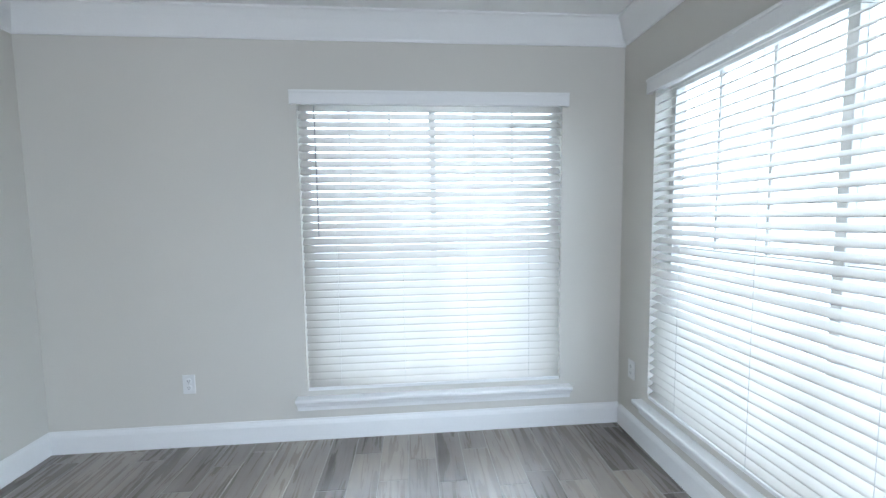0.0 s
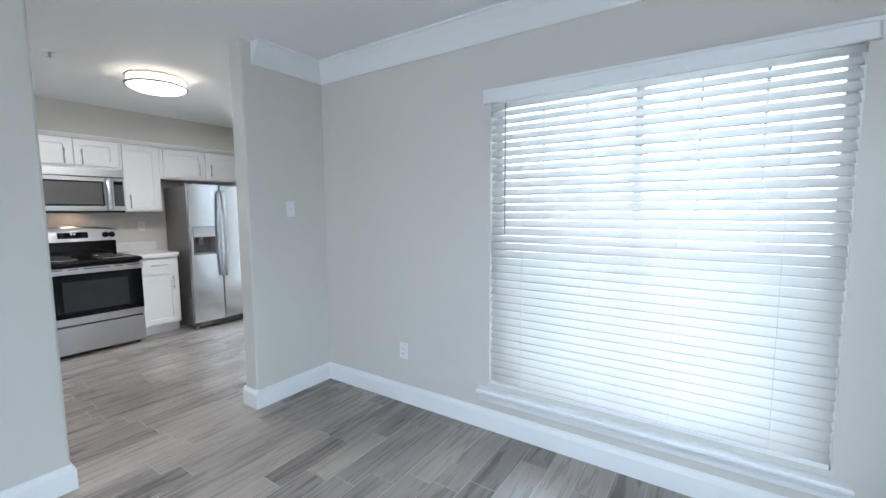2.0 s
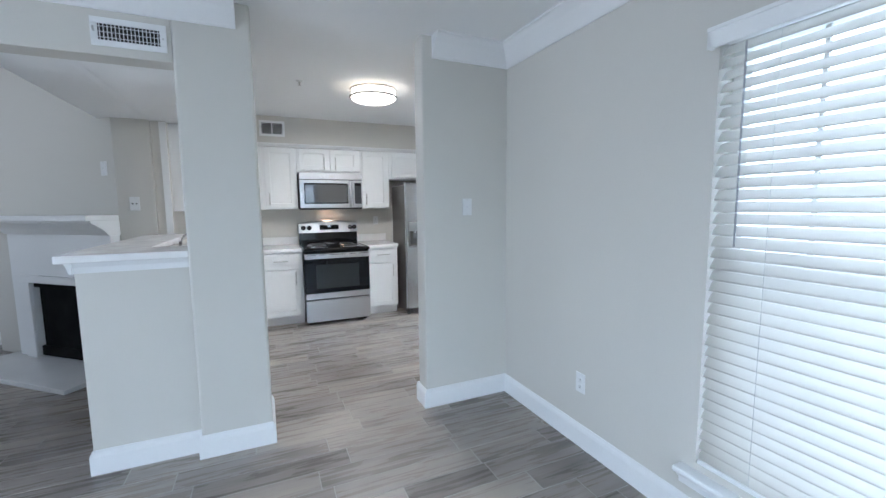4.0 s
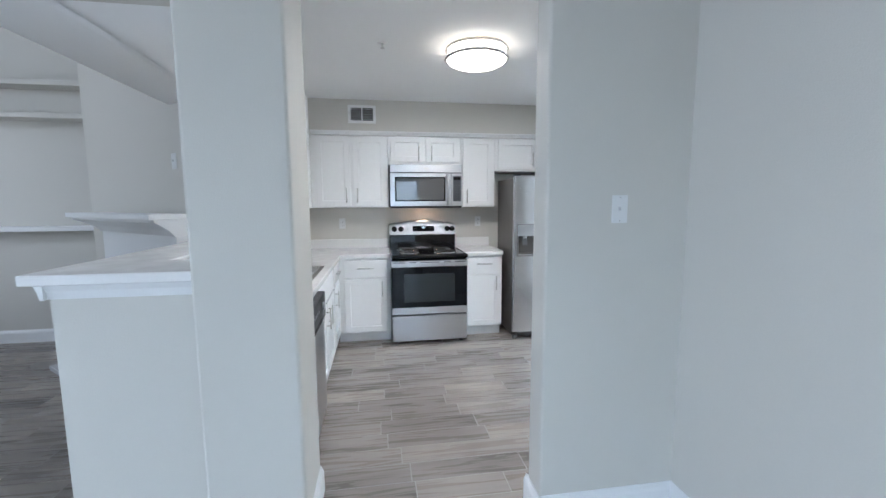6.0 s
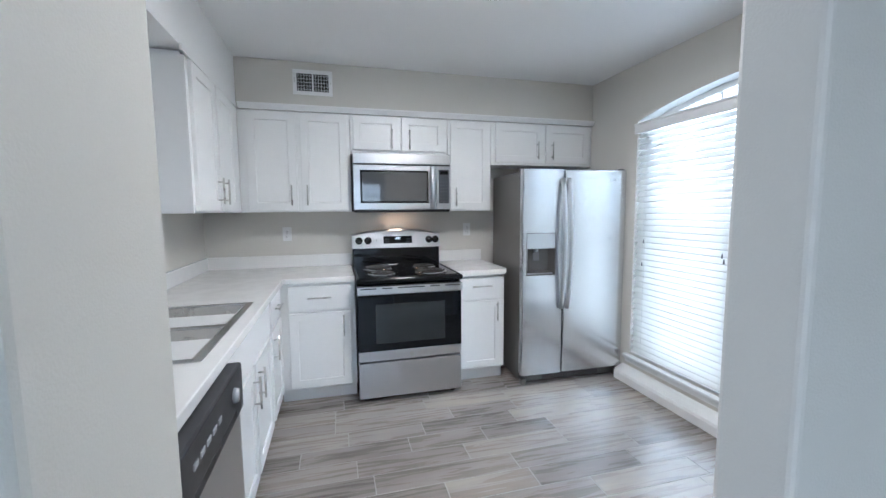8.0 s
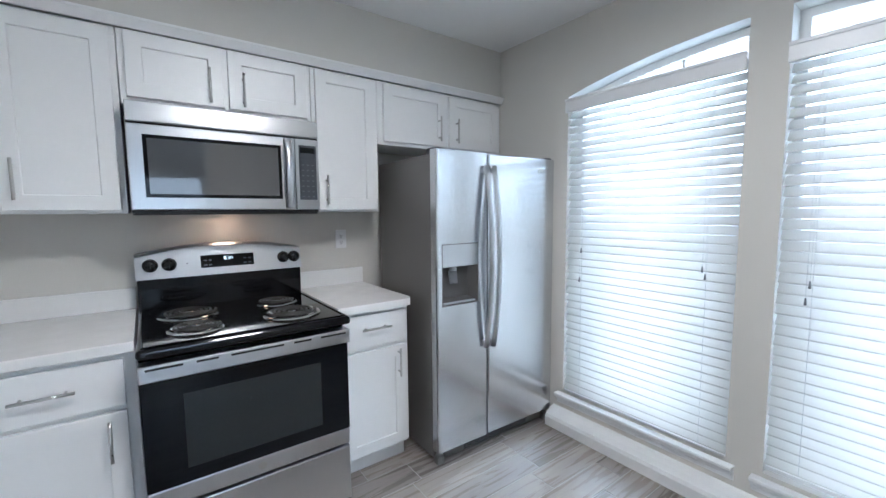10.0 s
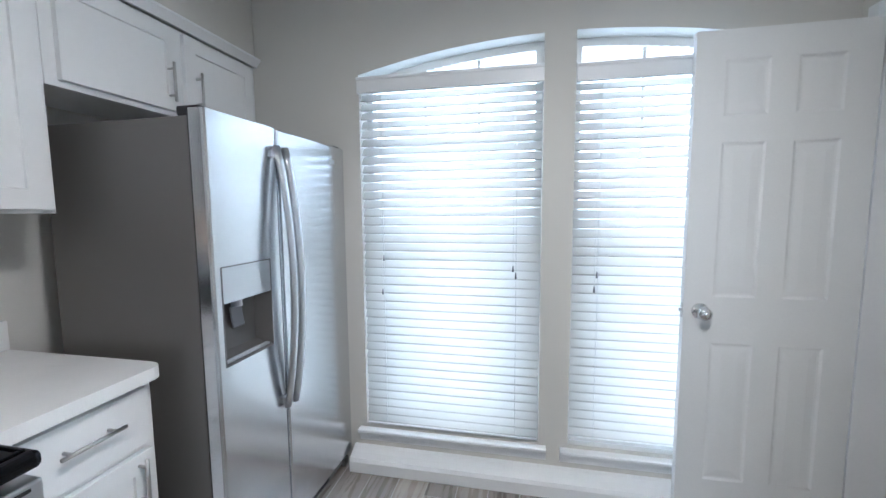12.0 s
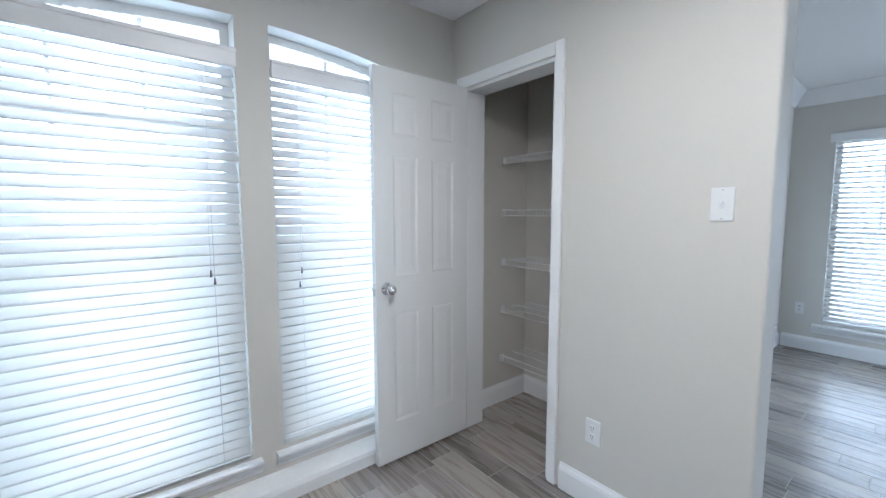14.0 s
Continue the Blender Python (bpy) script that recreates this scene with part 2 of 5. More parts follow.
def lathe(bm, profile, seg=32, m=None):
    """Turn a profile of (radius, height) round z; m places it."""
    m = m or Matrix()
    rings = []
    for r, z in profile:
        if r < 1e-5:
            rings.append([bm.verts.new(m @ Vector((0, 0, z)))])
        else:
            rings.append([bm.verts.new(m @ Vector((r * math.cos(a), r * math.sin(a), z))) for a in [2 * math.pi * i / seg for i in range(seg)]])
    for a, b in zip(rings, rings[1:]):
        for i in range(seg):
            j = (i + 1) % seg
            if len(a) == 1 and len(b) == 1:
                continue
            if len(a) == 1:
                bm.faces.new((a[0], b[i], b[j]))
            elif len(b) == 1:
                bm.faces.new((a[j], a[i], b[0]))
            else:
                bm.faces.new((a[i], b[i], b[j], a[j]))
    return bm


def tube(bm, pts, r, seg=8, flat=1.0):
    """A round (or flattened) rod along points."""
    pts = [Vector(p) for p in pts]
    rings = []
    for i, p in enumerate(pts):
        d = (pts[min(i + 1, len(pts) - 1)] - pts[max(i - 1, 0)]).normalized()
        up = Vector((0, 0, 1)) if abs(d.z) < 0.9 else Vector((1, 0, 0))
        a = d.cross(up).normalized()
        b = a.cross(d).normalized()
        rings.append([bm.verts.new(p + r * (math.cos(t) * a + flat * math.sin(t) * b)) for t in [2 * math.pi * k / seg for k in range(seg)]])
    for a, b in zip(rings, rings[1:]):
        for i in range(seg):
            j = (i + 1) % seg
            bm.faces.new((a[i], a[j], b[j], b[i]))
    bm.faces.new(rings[0][::-1])
    bm.faces.new(rings[-1])
    return bm


def sweep(bm, profile, p0, p1, out, z0=0.0):
    """Extrude a moulding's profile of (out, up) between two floor points; out: the way it stands off the wall."""
    out = Vector((*out, 0)).normalized()
    a, b = Vector((*p0, z0)), Vector((*p1, z0))
    ra = [bm.verts.new(a + out * o + Vector((0, 0, u))) for o, u in profile]
    rb = [bm.verts.new(b + out * o + Vector((0, 0, u))) for o, u in profile]
    k = len(profile)
    for i in range(k):
        j = (i + 1) % k
        bm.faces.new((ra[i], rb[i], rb[j], ra[j]))
    bm.faces.new(ra[::-1])
    bm.faces.new(rb)
    bmesh.ops.recalc_face_normals(bm, faces=bm.faces)
    return bm


def prism(bm, pts, z0, z1):
    lo = [bm.verts.new((x, y, z0)) for x, y in pts]
    hi = [bm.verts.new((x, y, z1)) for x, y in pts]
    k = len(pts)
    for i in range(k):
        j = (i + 1) % k
        bm.faces.new((lo[i], lo[j], hi[j], hi[i]))
    bm.faces.new(lo[::-1])
    bm.faces.new(hi)
    bmesh.ops.recalc_face_normals(bm, faces=bm.faces)
    return bm


def grid_slab(bm, xs, ys, missing, z0, z1):
    """One connected slab of cells between the lines xs and ys, without the missing cells."""
    have = {(i, j) for i in range(len(xs) - 1) for j in range(len(ys) - 1)} - set(missing)
    pts = {}

    def v(i, j, k):
        if (i, j, k) not in pts:
            pts[(i, j, k)] = bm.verts.new((xs[i], ys[j], z1 if k else z0))
        return pts[(i, j, k)]

    for i, j in sorted(have):
        for k in (0, 1):
            bm.faces.new([v(a, b, k) for a, b in ((i, j), (i + 1, j), (i + 1, j + 1), (i, j + 1))])
        for a, b, n in (((i, j), (i + 1, j), (i, j - 1)), ((i + 1, j), (i + 1, j + 1), (i + 1, j)), ((i + 1, j + 1), (i, j + 1), (i, j + 1)), ((i, j + 1), (i, j), (i - 1, j))):
            if n not in have:
                bm.faces.new((v(*a, 0), v(*b, 0), v(*b, 1), v(*a, 1)))
    bmesh.ops.recalc_face_normals(bm, faces=bm.faces)
    es = [e for e in bm.edges if len(e.link_faces) == 2 and e.calc_face_angle() > 1.0]
    bmesh.ops.bevel(bm, geom=es, offset=0.004, segments=2, affect="EDGES", profile=0.5)
    return bm


# ---------------------------------------------------------------- plan
CEIL_Z = 2.455
DN, DE, DW = 3.52, 1.395, -1.99      # dining: north wall, east wall, face of stub and column
KE, KN, KW = -2.13, 4.445, -5.10     # kitchen: east wall, north wall, west wall
STUB_Y, COL_S, COL_N, COL_W = 2.885, 1.546, 1.910, -2.36
SOUTH = -3.0
BASE = ((0, 0), (0.016, 0), (0.016, 0.098), (0.012, 0.112), (0.006, 0.122), (0.004, 0.130), (0, 0.130))

# floor bed under the tiles, also the grout
structure("floor", boxes((KW - 0.2, DE + 0.2, SOUTH - 0.2, KN + 0.2, -0.12, -0.0009)), GROUT, "pale grouted bed of the tiled floor", "floor")
structure("ceiling", boxes((KW - 0.2, DE + 0.2, 1.11, KN + 0.2, CEIL_Z, CEIL_Z + 0.12), (DW - 0.14, DE + 0.2, SOUTH - 0.2, 1.11, CEIL_Z, CEIL_Z + 0.12)), CEIL, "flat white painted ceiling", "ceiling")


def vault():
    bm = bmesh.new()
    x0, x1, t = KW - 0.2, DW - 0.14, 0.12
    prof = ((1.11, 2.12), (0.72, 2.16), (-1.0, 3.72), (SOUTH - 0.2, 3.72))
    lo = [[bm.verts.new((x, y, z)) for y, z in prof] for x in (x0, x1)]
    hi = [[bm.verts.new((x, y, z + t)) for y, z in prof] for x in (x0, x1)]
    for i in range(3):
        bm.faces.new((lo[0][i], lo[0][i + 1], lo[1][i + 1], lo[1][i]))
        bm.faces.new((hi[0][i + 1], hi[0][i], hi[1][i], hi[1][i + 1]))
        for s in (0, 1):
            bm.faces.new((lo[s][i], lo[s][i + 1], hi[s][i + 1], hi[s][i]))
    return bm


structure("ceiling_living", vault(), CEIL, "sloped white painted living room ceiling", "ceiling")

# dining north wall with its window opening
W1 = (-0.54, 1.01, 0.297, 2.0)
structure("wall_north", boxes((DW, W1[0], DN, DN + 0.16, 0, CEIL_Z), (W1[1], DE + 0.1, DN, DN + 0.16, 0, CEIL_Z), (W1[0], W1[1], DN, DN + 0.16, 0, W1[2]), (W1[0], W1[1], DN, DN + 0.16, W1[3], CEIL_Z)), WALL, "greige painted dining room wall with a window", "wall")
W2 = (1.46, 3.232, 0.297, 2.0)
structure("wall_east", boxes((DE, DE + 0.16, W2[1], DN + 0.16, 0, CEIL_Z), (DE, DE + 0.16, SOUTH, W2[0], 0, CEIL_Z), (DE, DE + 0.16, W2[0], W2[1], 0, W2[2]), (DE, DE + 0.16, W2[0], W2[1], W2[3], CEIL_Z)), WALL, "greige painted dining room wall with a wide window", "wall")
# stub between dining room and kitchen, running on as the pantry wall
PO0, PO1, POZ = 3.705, 4.335, 2.042
def rounded_end(bm, y, r=0.012):
    """Round the two upright corners of a wall's free end."""
    es = [e for e in bm.edges if all(abs(v.co.y - y) < 1e-4 for v in e.verts) and abs(e.verts[0].co.z - e.verts[1].co.z) > 1]
    bmesh.ops.bevel(bm, geom=es, offset=r, segments=3, affect="EDGES", profile=0.5)
    return bm


structure("wall_pantry", rounded_end(boxes((KE, DW, STUB_Y, PO0, 0, CEIL_Z), (KE, DW, PO1, KN, 0, CEIL_Z), (KE, DW, PO0, PO1, POZ, CEIL_Z)), STUB_Y), WALL, "greige painted wall with the pantry doorway", "wall")
PB = -1.44
structure("wall_pantry_back", boxes((PB, PB + 0.1, DN + 0.16, KN, 0, CEIL_Z)), WALL, "greige pantry back wall", "wall")
structure("wall_north_pantry", boxes((KE, PB + 0.1, KN, KN + 0.2, 0, CEIL_Z)), WALL, "greige pantry end wall", "wall")
structure("column", boxes((COL_W, DW, COL_S, COL_N, 0, CEIL_Z), bev=0.012), WALL, "square greige painted column beside the breakfast bar", "column")
structure("wall_header", boxes((DW - 0.14, DW - 0.004, SOUTH, COL_S, 2.115, CEIL_Z)), WALL, "greige header over the breakfast bar opening", "wall")
structure("soffit_peninsula", boxes((KW, DW - 0.144, 0.72, 1.54, 2.125, CEIL_Z)), CEIL, "white dropped soffit above the peninsula", "soffit")
# unseen wall, added so the south fill doesn't reach the living room
structure("wall_light_block", boxes((DW - 0.14, DW - 0.004, SOUTH, 0.2, 0, 2.115)), WALL, "unseen plain wall added to keep south light out of the living room", "wall")
structure("wall_kitchen_south", boxes((KW, -3.70, 1.092, 1.20, 0, 2.125)), WALL, "greige painted wall behind the corner cabinets", "wall")
structure("soffit_west", boxes((KW, -4.782, 1.54, KN, 2.112, CEIL_Z), bev=0.006), WALL, "greige soffit above the wall cabinets", "soffit")
structure("trim_soffit", sweep(bmesh.new(), ((0, 0), (0.010, 0), (0.014, 0.006), (0.030, 0.026), (0.034, 0.030), (0.034, 0.040), (0, 0.040)), (-4.782, KN), (-4.782, 1.555), (1, 0), 2.1005), CAB, "white moulding along the soffit above the cabinets", "trim")
structure("trim_soffit_peninsula", boxes((-4.740, -3.70, 1.54, 1.552, 2.100, 2.128)), CAB, "thin white strip along the soffit", "trim")
structure("wall_west", boxes((KW - 0.15, KW, SOUTH, KN + 0.2, 0, 3.9)), WALL, "greige painted west wall", "wall")
# both openings are assumed, cut only to let sun and fill light in
structure("wall_south", boxes((KW - 0.15, -4.2, SOUTH - 0.15, SOUTH, 0, 3.9), (-2.8, -0.9, SOUTH - 0.15, SOUTH, 0, 3.9), (-4.2, -2.8, SOUTH - 0.15, SOUTH, 2.1, 3.9), (-4.2, -2.8, SOUTH - 0.15, SOUTH, 0, 0.9), (1.1, DE + 0.16, SOUTH - 0.15, SOUTH, 0, 3.9), (-0.9, 1.1, SOUTH - 0.15, SOUTH, 2.3, 3.9)), WALL, "unseen greige wall with two openings added to let light in", "wall")


def arched_wall():
    """North kitchen wall: two windows under one shallow arch, parted by a post."""
    bm = bmesh.new()
    y0, y1 = KN, KN + 0.2
    a0, a1, b0, b1 = K1[0], K1[1], K2[0], K2[1]
    for x0, x1, z0, z1 in ((KW, a0, 0, CEIL_Z), (a1, b0, 0, CEIL_Z), (b1, KE, 0, CEIL_Z), (a0, a1, 0, KZ), (b0, b1, 0, KZ)):
        box(bm, x0, x1, y0, y1, z0, z1)
    for x0, x1 in (K1, K2):
        xs = [x0 + (x1 - x0) * i / 20 for i in range(21)]
        for p, q in zip(xs, xs[1:]):
            zp, zq = arch_z(p), arch_z(q)
            v = [bm.verts.new(c) for c in ((p, y0, zp), (q, y0, zq), (q, y0, CEIL_Z), (p, y0, CEIL_Z), (p, y1, zp), (q, y1, zq), (q, y1, CEIL_Z), (p, y1, CEIL_Z))]
            for f in ((0, 1, 2, 3), (5, 4, 7, 6), (0, 4, 5, 1)):
                bm.faces.new([v[i] for i in f])
    bmesh.ops.remove_doubles(bm, verts=bm.verts, dist=0.0003)
    return bm


K1, K2, KZ = (-4.213, -3.320), (-3.183, -2.290), 0.229
ARCH_X, ARCH_TOP, ARCH_R = -3.25, 2.145, 3.9


def arch_z(x):
    return ARCH_TOP - ARCH_R + math.sqrt(ARCH_R ** 2 - (x - ARCH_X) ** 2)


structure("wall_north_kitchen", arched_wall(), WALL, "greige kitchen wall with two arched windows", "wall")

# baseboards, each its own length
for i, (p0, p1, out) in enumerate((
    ((DW, DN), (DE, DN), (0, -1)), ((DE, DN), (DE, SOUTH), (-1, 0)), ((DW, STUB_Y), (DW, DN), (1, 0)), ((KE - 0.016, STUB_Y), (DW + 0.016, STUB_Y), (0, -1)),
    ((KE, STUB_Y), (KE, PO0 - 0.07), (-1, 0)), ((COL_W, COL_N), (DW + 0.016, COL_N), (0, 1)), ((DW, COL_S), (DW, COL_N), (1, 0)), ((DW + 0.016, COL_S), (-2.07, COL_S), (0, -1)),
    ((-2.07, 1.045), (-2.07, COL_S), (1, 0)), ((-2.054, 1.045), (-3.67, 1.045), (0, -1)), ((PB, KN), (DW, KN), (0, -1)), ((PB, DN + 0.16), (PB, KN), (-1, 0)),
    ((KW, SOUTH), (KW, -0.52), (1, 0)),
)):
    structure("baseboard", sweep(bmesh.new(), BASE, p0, p1, out), TRIM, "white painted baseboard along the wall", "baseboard")

structure("baseboard", sweep(bmesh.new(), ((0, 0), (0.088, 0), (0.088, 0.056), (0.080, 0.074), (0.052, 0.092), (0.024, 0.106), (0, 0.110)), (-4.28, KN), (KE, KN), (0, -1)), TRIM, "white painted baseboard under the kitchen windows", "baseboard")
CROWN = ((0, 0), (0.010, 0), (0.014, 0.012), (0.030, 0.035), (0.062, 0.085), (0.085, 0.112), (0.094, 0.121), (0.105, 0.125), (0.105, 0.136), (0, 0.136))
CB = CEIL_Z - 0.1355
for p0, p1, out in (((DW, DN), (DE, DN), (0, -1)), ((DE, DN), (DE, SOUTH), (-1, 0)), ((DW, STUB_Y + 0.07), (DW, DN), (1, 0)), ((DW - 0.004, SOUTH), (DW - 0.004, COL_N - 0.07), (1, 0))):
    structure("crown_moulding", sweep(bmesh.new(), CROWN, p0, p1, out, CB), TRIM, "white crown moulding under the ceiling", "moulding")

# ---------------------------------------------------------------- windows
def window(name, m, w, h, columns, rows, mull, label, arched=None):
    """Vinyl window in an opening: local x across, y outwards, z up from the opening's foot; arched gives the top line."""
    win = tagged(new(name), label, "window", "", "structure")
    win.matrix_world = m
    f, y0 = (0.035, 0.07) if arched else (0.035, 0.092)
    y1 = y0 + 0.06
    top = arched or (lambda x: h)
    fr = boxes((0, f, y0, y1, 0, top(0)), (w - f, w, y0, y1, 0, top(w)), (f, w - f, y0, y1, 0, f))
    n = 20
    for i in range(n):
        p, q = f + (w - 2 * f) * i / n, f + (w - 2 * f) * (i + 1) / n
        z = min(top(p), top(q))
        box(fr, p, q, y0, y1, z - f, max(top(p), top(q)))
    part("window_frame", fr, WINFRAME, win)
    bays = ((f, w - f),)
    if mull:
        part("mullion", boxes((w / 2 - 0.019, w / 2 + 0.019, y0, y1 + 0.003, f, h - f), bev=0.004), WINFRAME, win)
        bays = ((f, w / 2 - 0.019), (w / 2 + 0.019, w - f))
    zm = rows[0]
    for a, b in bays:
        part("meeting_rail", boxes((a, b, y0 + 0.012, y1 - 0.006, zm - 0.016, zm + 0.016), bev=0.003), WINFRAME, win)
        for z in rows[1:]:
            part("muntin", boxes((a, b, y0 + 0.024, y0 + 0.038, z - 0.007, z + 0.007)), WINFRAME, win)
        for c in range(1, columns):
            x = a + (b - a) * c / columns
            part("muntin", boxes((x - 0.007, x + 0.007, y0 + 0.023, y0 + 0.039, zm + 0.016, top(x) - f)), WINFRAME, win)
        pane = bmesh.new()
        box(pane, a, b, y0 + 0.029, y0 + 0.033, f, min(top(a), top(b)) - f)
        p = part("pane", pane, GLASS, win)
        p.visible_shadow = False
    return win


SILL = ((0, 0), (0, -0.085), (0.012, -0.085), (0.016, -0.06), (0.030, -0.05), (0.034, -0.035), (0.052, -0.028), (0.060, -0.016), (0.060, -0.004), (0.054, 0))


def sill(m, w, depth, label, horn=0.06, drop=1.0, reach=1.0):
    ob = tagged(new("window_sill"), label, "window sill", "", "structure")
    ob.matrix_world = m
    bm = sweep(bmesh.new(), [(o * reach, u * drop) for o, u in SILL], (-horn, 0), (w + horn, 0), (0, -1))
    part("stool", bm, TRIM, ob)
    part("sill_board", boxes((0.002, w - 0.002, 0, depth, -0.02, -0.001)), TRIM, ob)
    return ob


def blind(m, w, h, top_z, valance_w, tassels, wand, label, valance_h=0.076, tilt=51.0, pitch=0.045):
    """Faux-wood blind: local x across, y outwards, z up from the sill; slats hang in the opening."""
    b = thing("window_blind", m, label, "blind", "white window blinds")
    dx = (valance_w - w) / 2
    v = boxes((-dx, w + dx, -0.030, -0.012, top_z - valance_h, top_z), bev=0.004)
    box(v, -dx, w + dx, -0.036, -0.012, top_z - 0.016, top_z, 0.003)
    if dx > 0:
        box(v, -dx, -dx + 0.012, -0.030, 0.0, top_z - valance_h, top_z)
        box(v, w + dx - 0.012, w + dx, -0.030, 0.0, top_z - valance_h, top_z)
    part("valance", v, TRIM, b, "white slatted valance")
    part("head_rail", boxes((0.008, w - 0.008, 0.0, 0.045, top_z - 0.06, top_z - 0.02)), TRIM, b)
    s = bmesh.new()
    c, k = [], 6
    for x in (0.004, w - 0.004):
        lo, hi = [], []
        for i in range(k + 1):
            u = -0.025 + 0.05 * i / k
            lift = 0.0016 * (1 - (u / 0.025) ** 2)
            lo.append(s.verts.new((x, u, lift - 0.0013)))
            hi.append(s.verts.new((x, u, lift + 0.0013)))
        c.append((lo, hi))
    for i in range(k):
        s.faces.new((c[0][0][i], c[0][0][i + 1], c[1][0][i + 1], c[1][0][i]))
        s.faces.new((c[0][1][i + 1], c[0][1][i], c[1][1][i], c[1][1][i + 1]))
    for e in (0, 1):
        for i in range(k):
            s.faces.new((c[e][0][i], c[e][0][i + 1], c[e][1][i + 1], c[e][1][i]))
    s.faces.new((c[0][0][0], c[1][0][0], c[1][1][0], c[0][1][0]))
    s.faces.new((c[0][0][k], c[0][1][k], c[1][1][k], c[1][0][k]))
    bmesh.ops.recalc_face_normals(s, faces=s.faces)
    me = mesh_of(s, "slat", SLAT, True)
    z = top_z - valance_h - 0.012
    n = int((z - 0.02) / pitch)
    for i in range(n + 1):
        o = new("slat", me)
        o.parent = b
        o.location = (random.uniform(-0.0015, 0.0015), 0.024, z - i * pitch)
        o.rotation_euler = (radians(tilt + random.uniform(-1.6, 1.6)), 0, radians(random.uniform(-0.12, 0.12)))
    zb = z - n * pitch - 0.028
    part("bottom_rail", boxes((0.006, w - 0.006, 0.0, 0.05, zb - 0.010, zb + 0.008), bev=0.003), TRIM, b)
    for x in [0.13 * w + i * 0.74 * w / (3 if w > 1.2 else 1) for i in range(4 if w > 1.2 else 2)]:
        bm = bmesh.new()
        for y in (-0.001, 0.049):
            tube(bm, ((x, y, zb), (x, y, top_z - valance_h)), 0.0009, 5)
        part("ladder_cord", bm, TRIM, b)
    if wand:
        bm = tube(bmesh.new(), ((wand, -0.012, top_z - valance_h - 0.01), (wand + 0.004, -0.016, top_z - valance_h - 0.745)), 0.0035, 6)
        part("tilt_wand", bm, GREYP, b, "thin grey tilt wand")
    for x, zt in tassels:
        t = part("pull_cord", tube(bmesh.new(), ((x, -0.012, top_z - valance_h), (x, -0.012, zt)), 0.0008, 5), TRIM, b)
        part("tassel", lathe(bmesh.new(), ((0, 0.014), (0.0025, 0.012), (0.005, -0.012), (0.0045, -0.016), (0, -0.016)), 10, pose(x, -0.012, zt)), TASSEL, t, "small grey tassel", True)
    return b


w1 = W1[1] - W1[0]
h1 = W1[3] - W1[2]
window("window_1", pose(W1[0], DN, W1[2]), w1, h1, 3, (0.84,), True, "white vinyl double window in the dining room")
sill(pose(W1[0], DN, W1[2] - 0.03), w1, 0.092, "moulded white window sill under the blind")
blind(pose(W1[0], DN, W1[2]), w1, h1, 1.746, 1.612, (), 0.10, "white faux-wood blind with slats tilted half open")
w2 = W2[1] - W2[0]
window("window_2", pose(DE, W2[1], W2[2], 0, 0, -90), w2, h1, 3, (0.84,), True, "white vinyl double window in the east wall")
sill(pose(DE, W2[1], W2[2] - 0.03, 0, 0, -90), w2, 0.092, "moulded white window sill under the wide blind")
blind(pose(DE, W2[1], W2[2], 0, 0, -90), w2, h1, 1.742, 1.842, (), 0, "wide white faux-wood blind with open slats", tilt=30.0)
wk = K1[1] - K1[0]
KT = 2.005 - KZ
window("window_3", pose(K1[0], KN + 0.03, KZ), wk, 1.7, 3, (0.93, 1.47), False, "tall white window with an arched top", arched=lambda x: arch_z(K1[0] + x) - KZ)
sill(pose(K1[0], KN, KZ - 0.02), wk, 0.1, "moulded white sill under the kitchen window", 0.036, 0.82, 0.7)
blind(pose(K1[0], KN, KZ), wk, 1.7, KT, wk, ((0.118, 0.895), (0.110, 0.722), (0.763, 0.853), (0.776, 0.820)), 0, "tall white faux-wood blind below an arched pane", tilt=54.0, pitch=0.0437)
wk2 = K2[1] - K2[0]
window("window_4", pose(K2[0], KN + 0.03, KZ), wk2, 1.7, 3, (0.93, 1.47), False, "tall white window with an arched top", arched=lambda x: arch_z(K2[0] + x) - KZ)
sill(pose(K2[0], KN, KZ - 0.02), wk2, 0.1, "moulded white sill under the kitchen window", 0.036, 0.82, 0.7)
blind(pose(K2[0], KN, KZ), wk2, 1.7, KT - 0.012, wk2, ((0.110, 0.834), (0.100, 0.767)), 0, "tall white faux-wood blind partly behind the open door", tilt=52.0, pitch=0.0437)

# ---------------------------------------------------------------- pantry
structure("door_casing", boxes((KE - 0.018, KE, PO0 - 0.048, PO0, 0, POZ + 0.06), (KE - 0.018, KE, PO1, PO1 + 0.056, 0, POZ + 0.062), (KE - 0.018, KE, PO0, PO1, POZ, POZ + 0.06), bev=0.004), TRIM, "white painted casing round the pantry doorway", "door casing")
structure("door_jamb", boxes((KE + 0.002, DW - 0.002, PO0, PO0 + 0.018, 0, POZ), (KE + 0.002, DW - 0.002, PO1 - 0.018, PO1, 0, POZ), (KE + 0.002, DW - 0.002, PO0 + 0.018, PO1 - 0.018, POZ - 0.018, POZ)), TRIM, "white painted jamb of the pantry doorway", "door jamb")


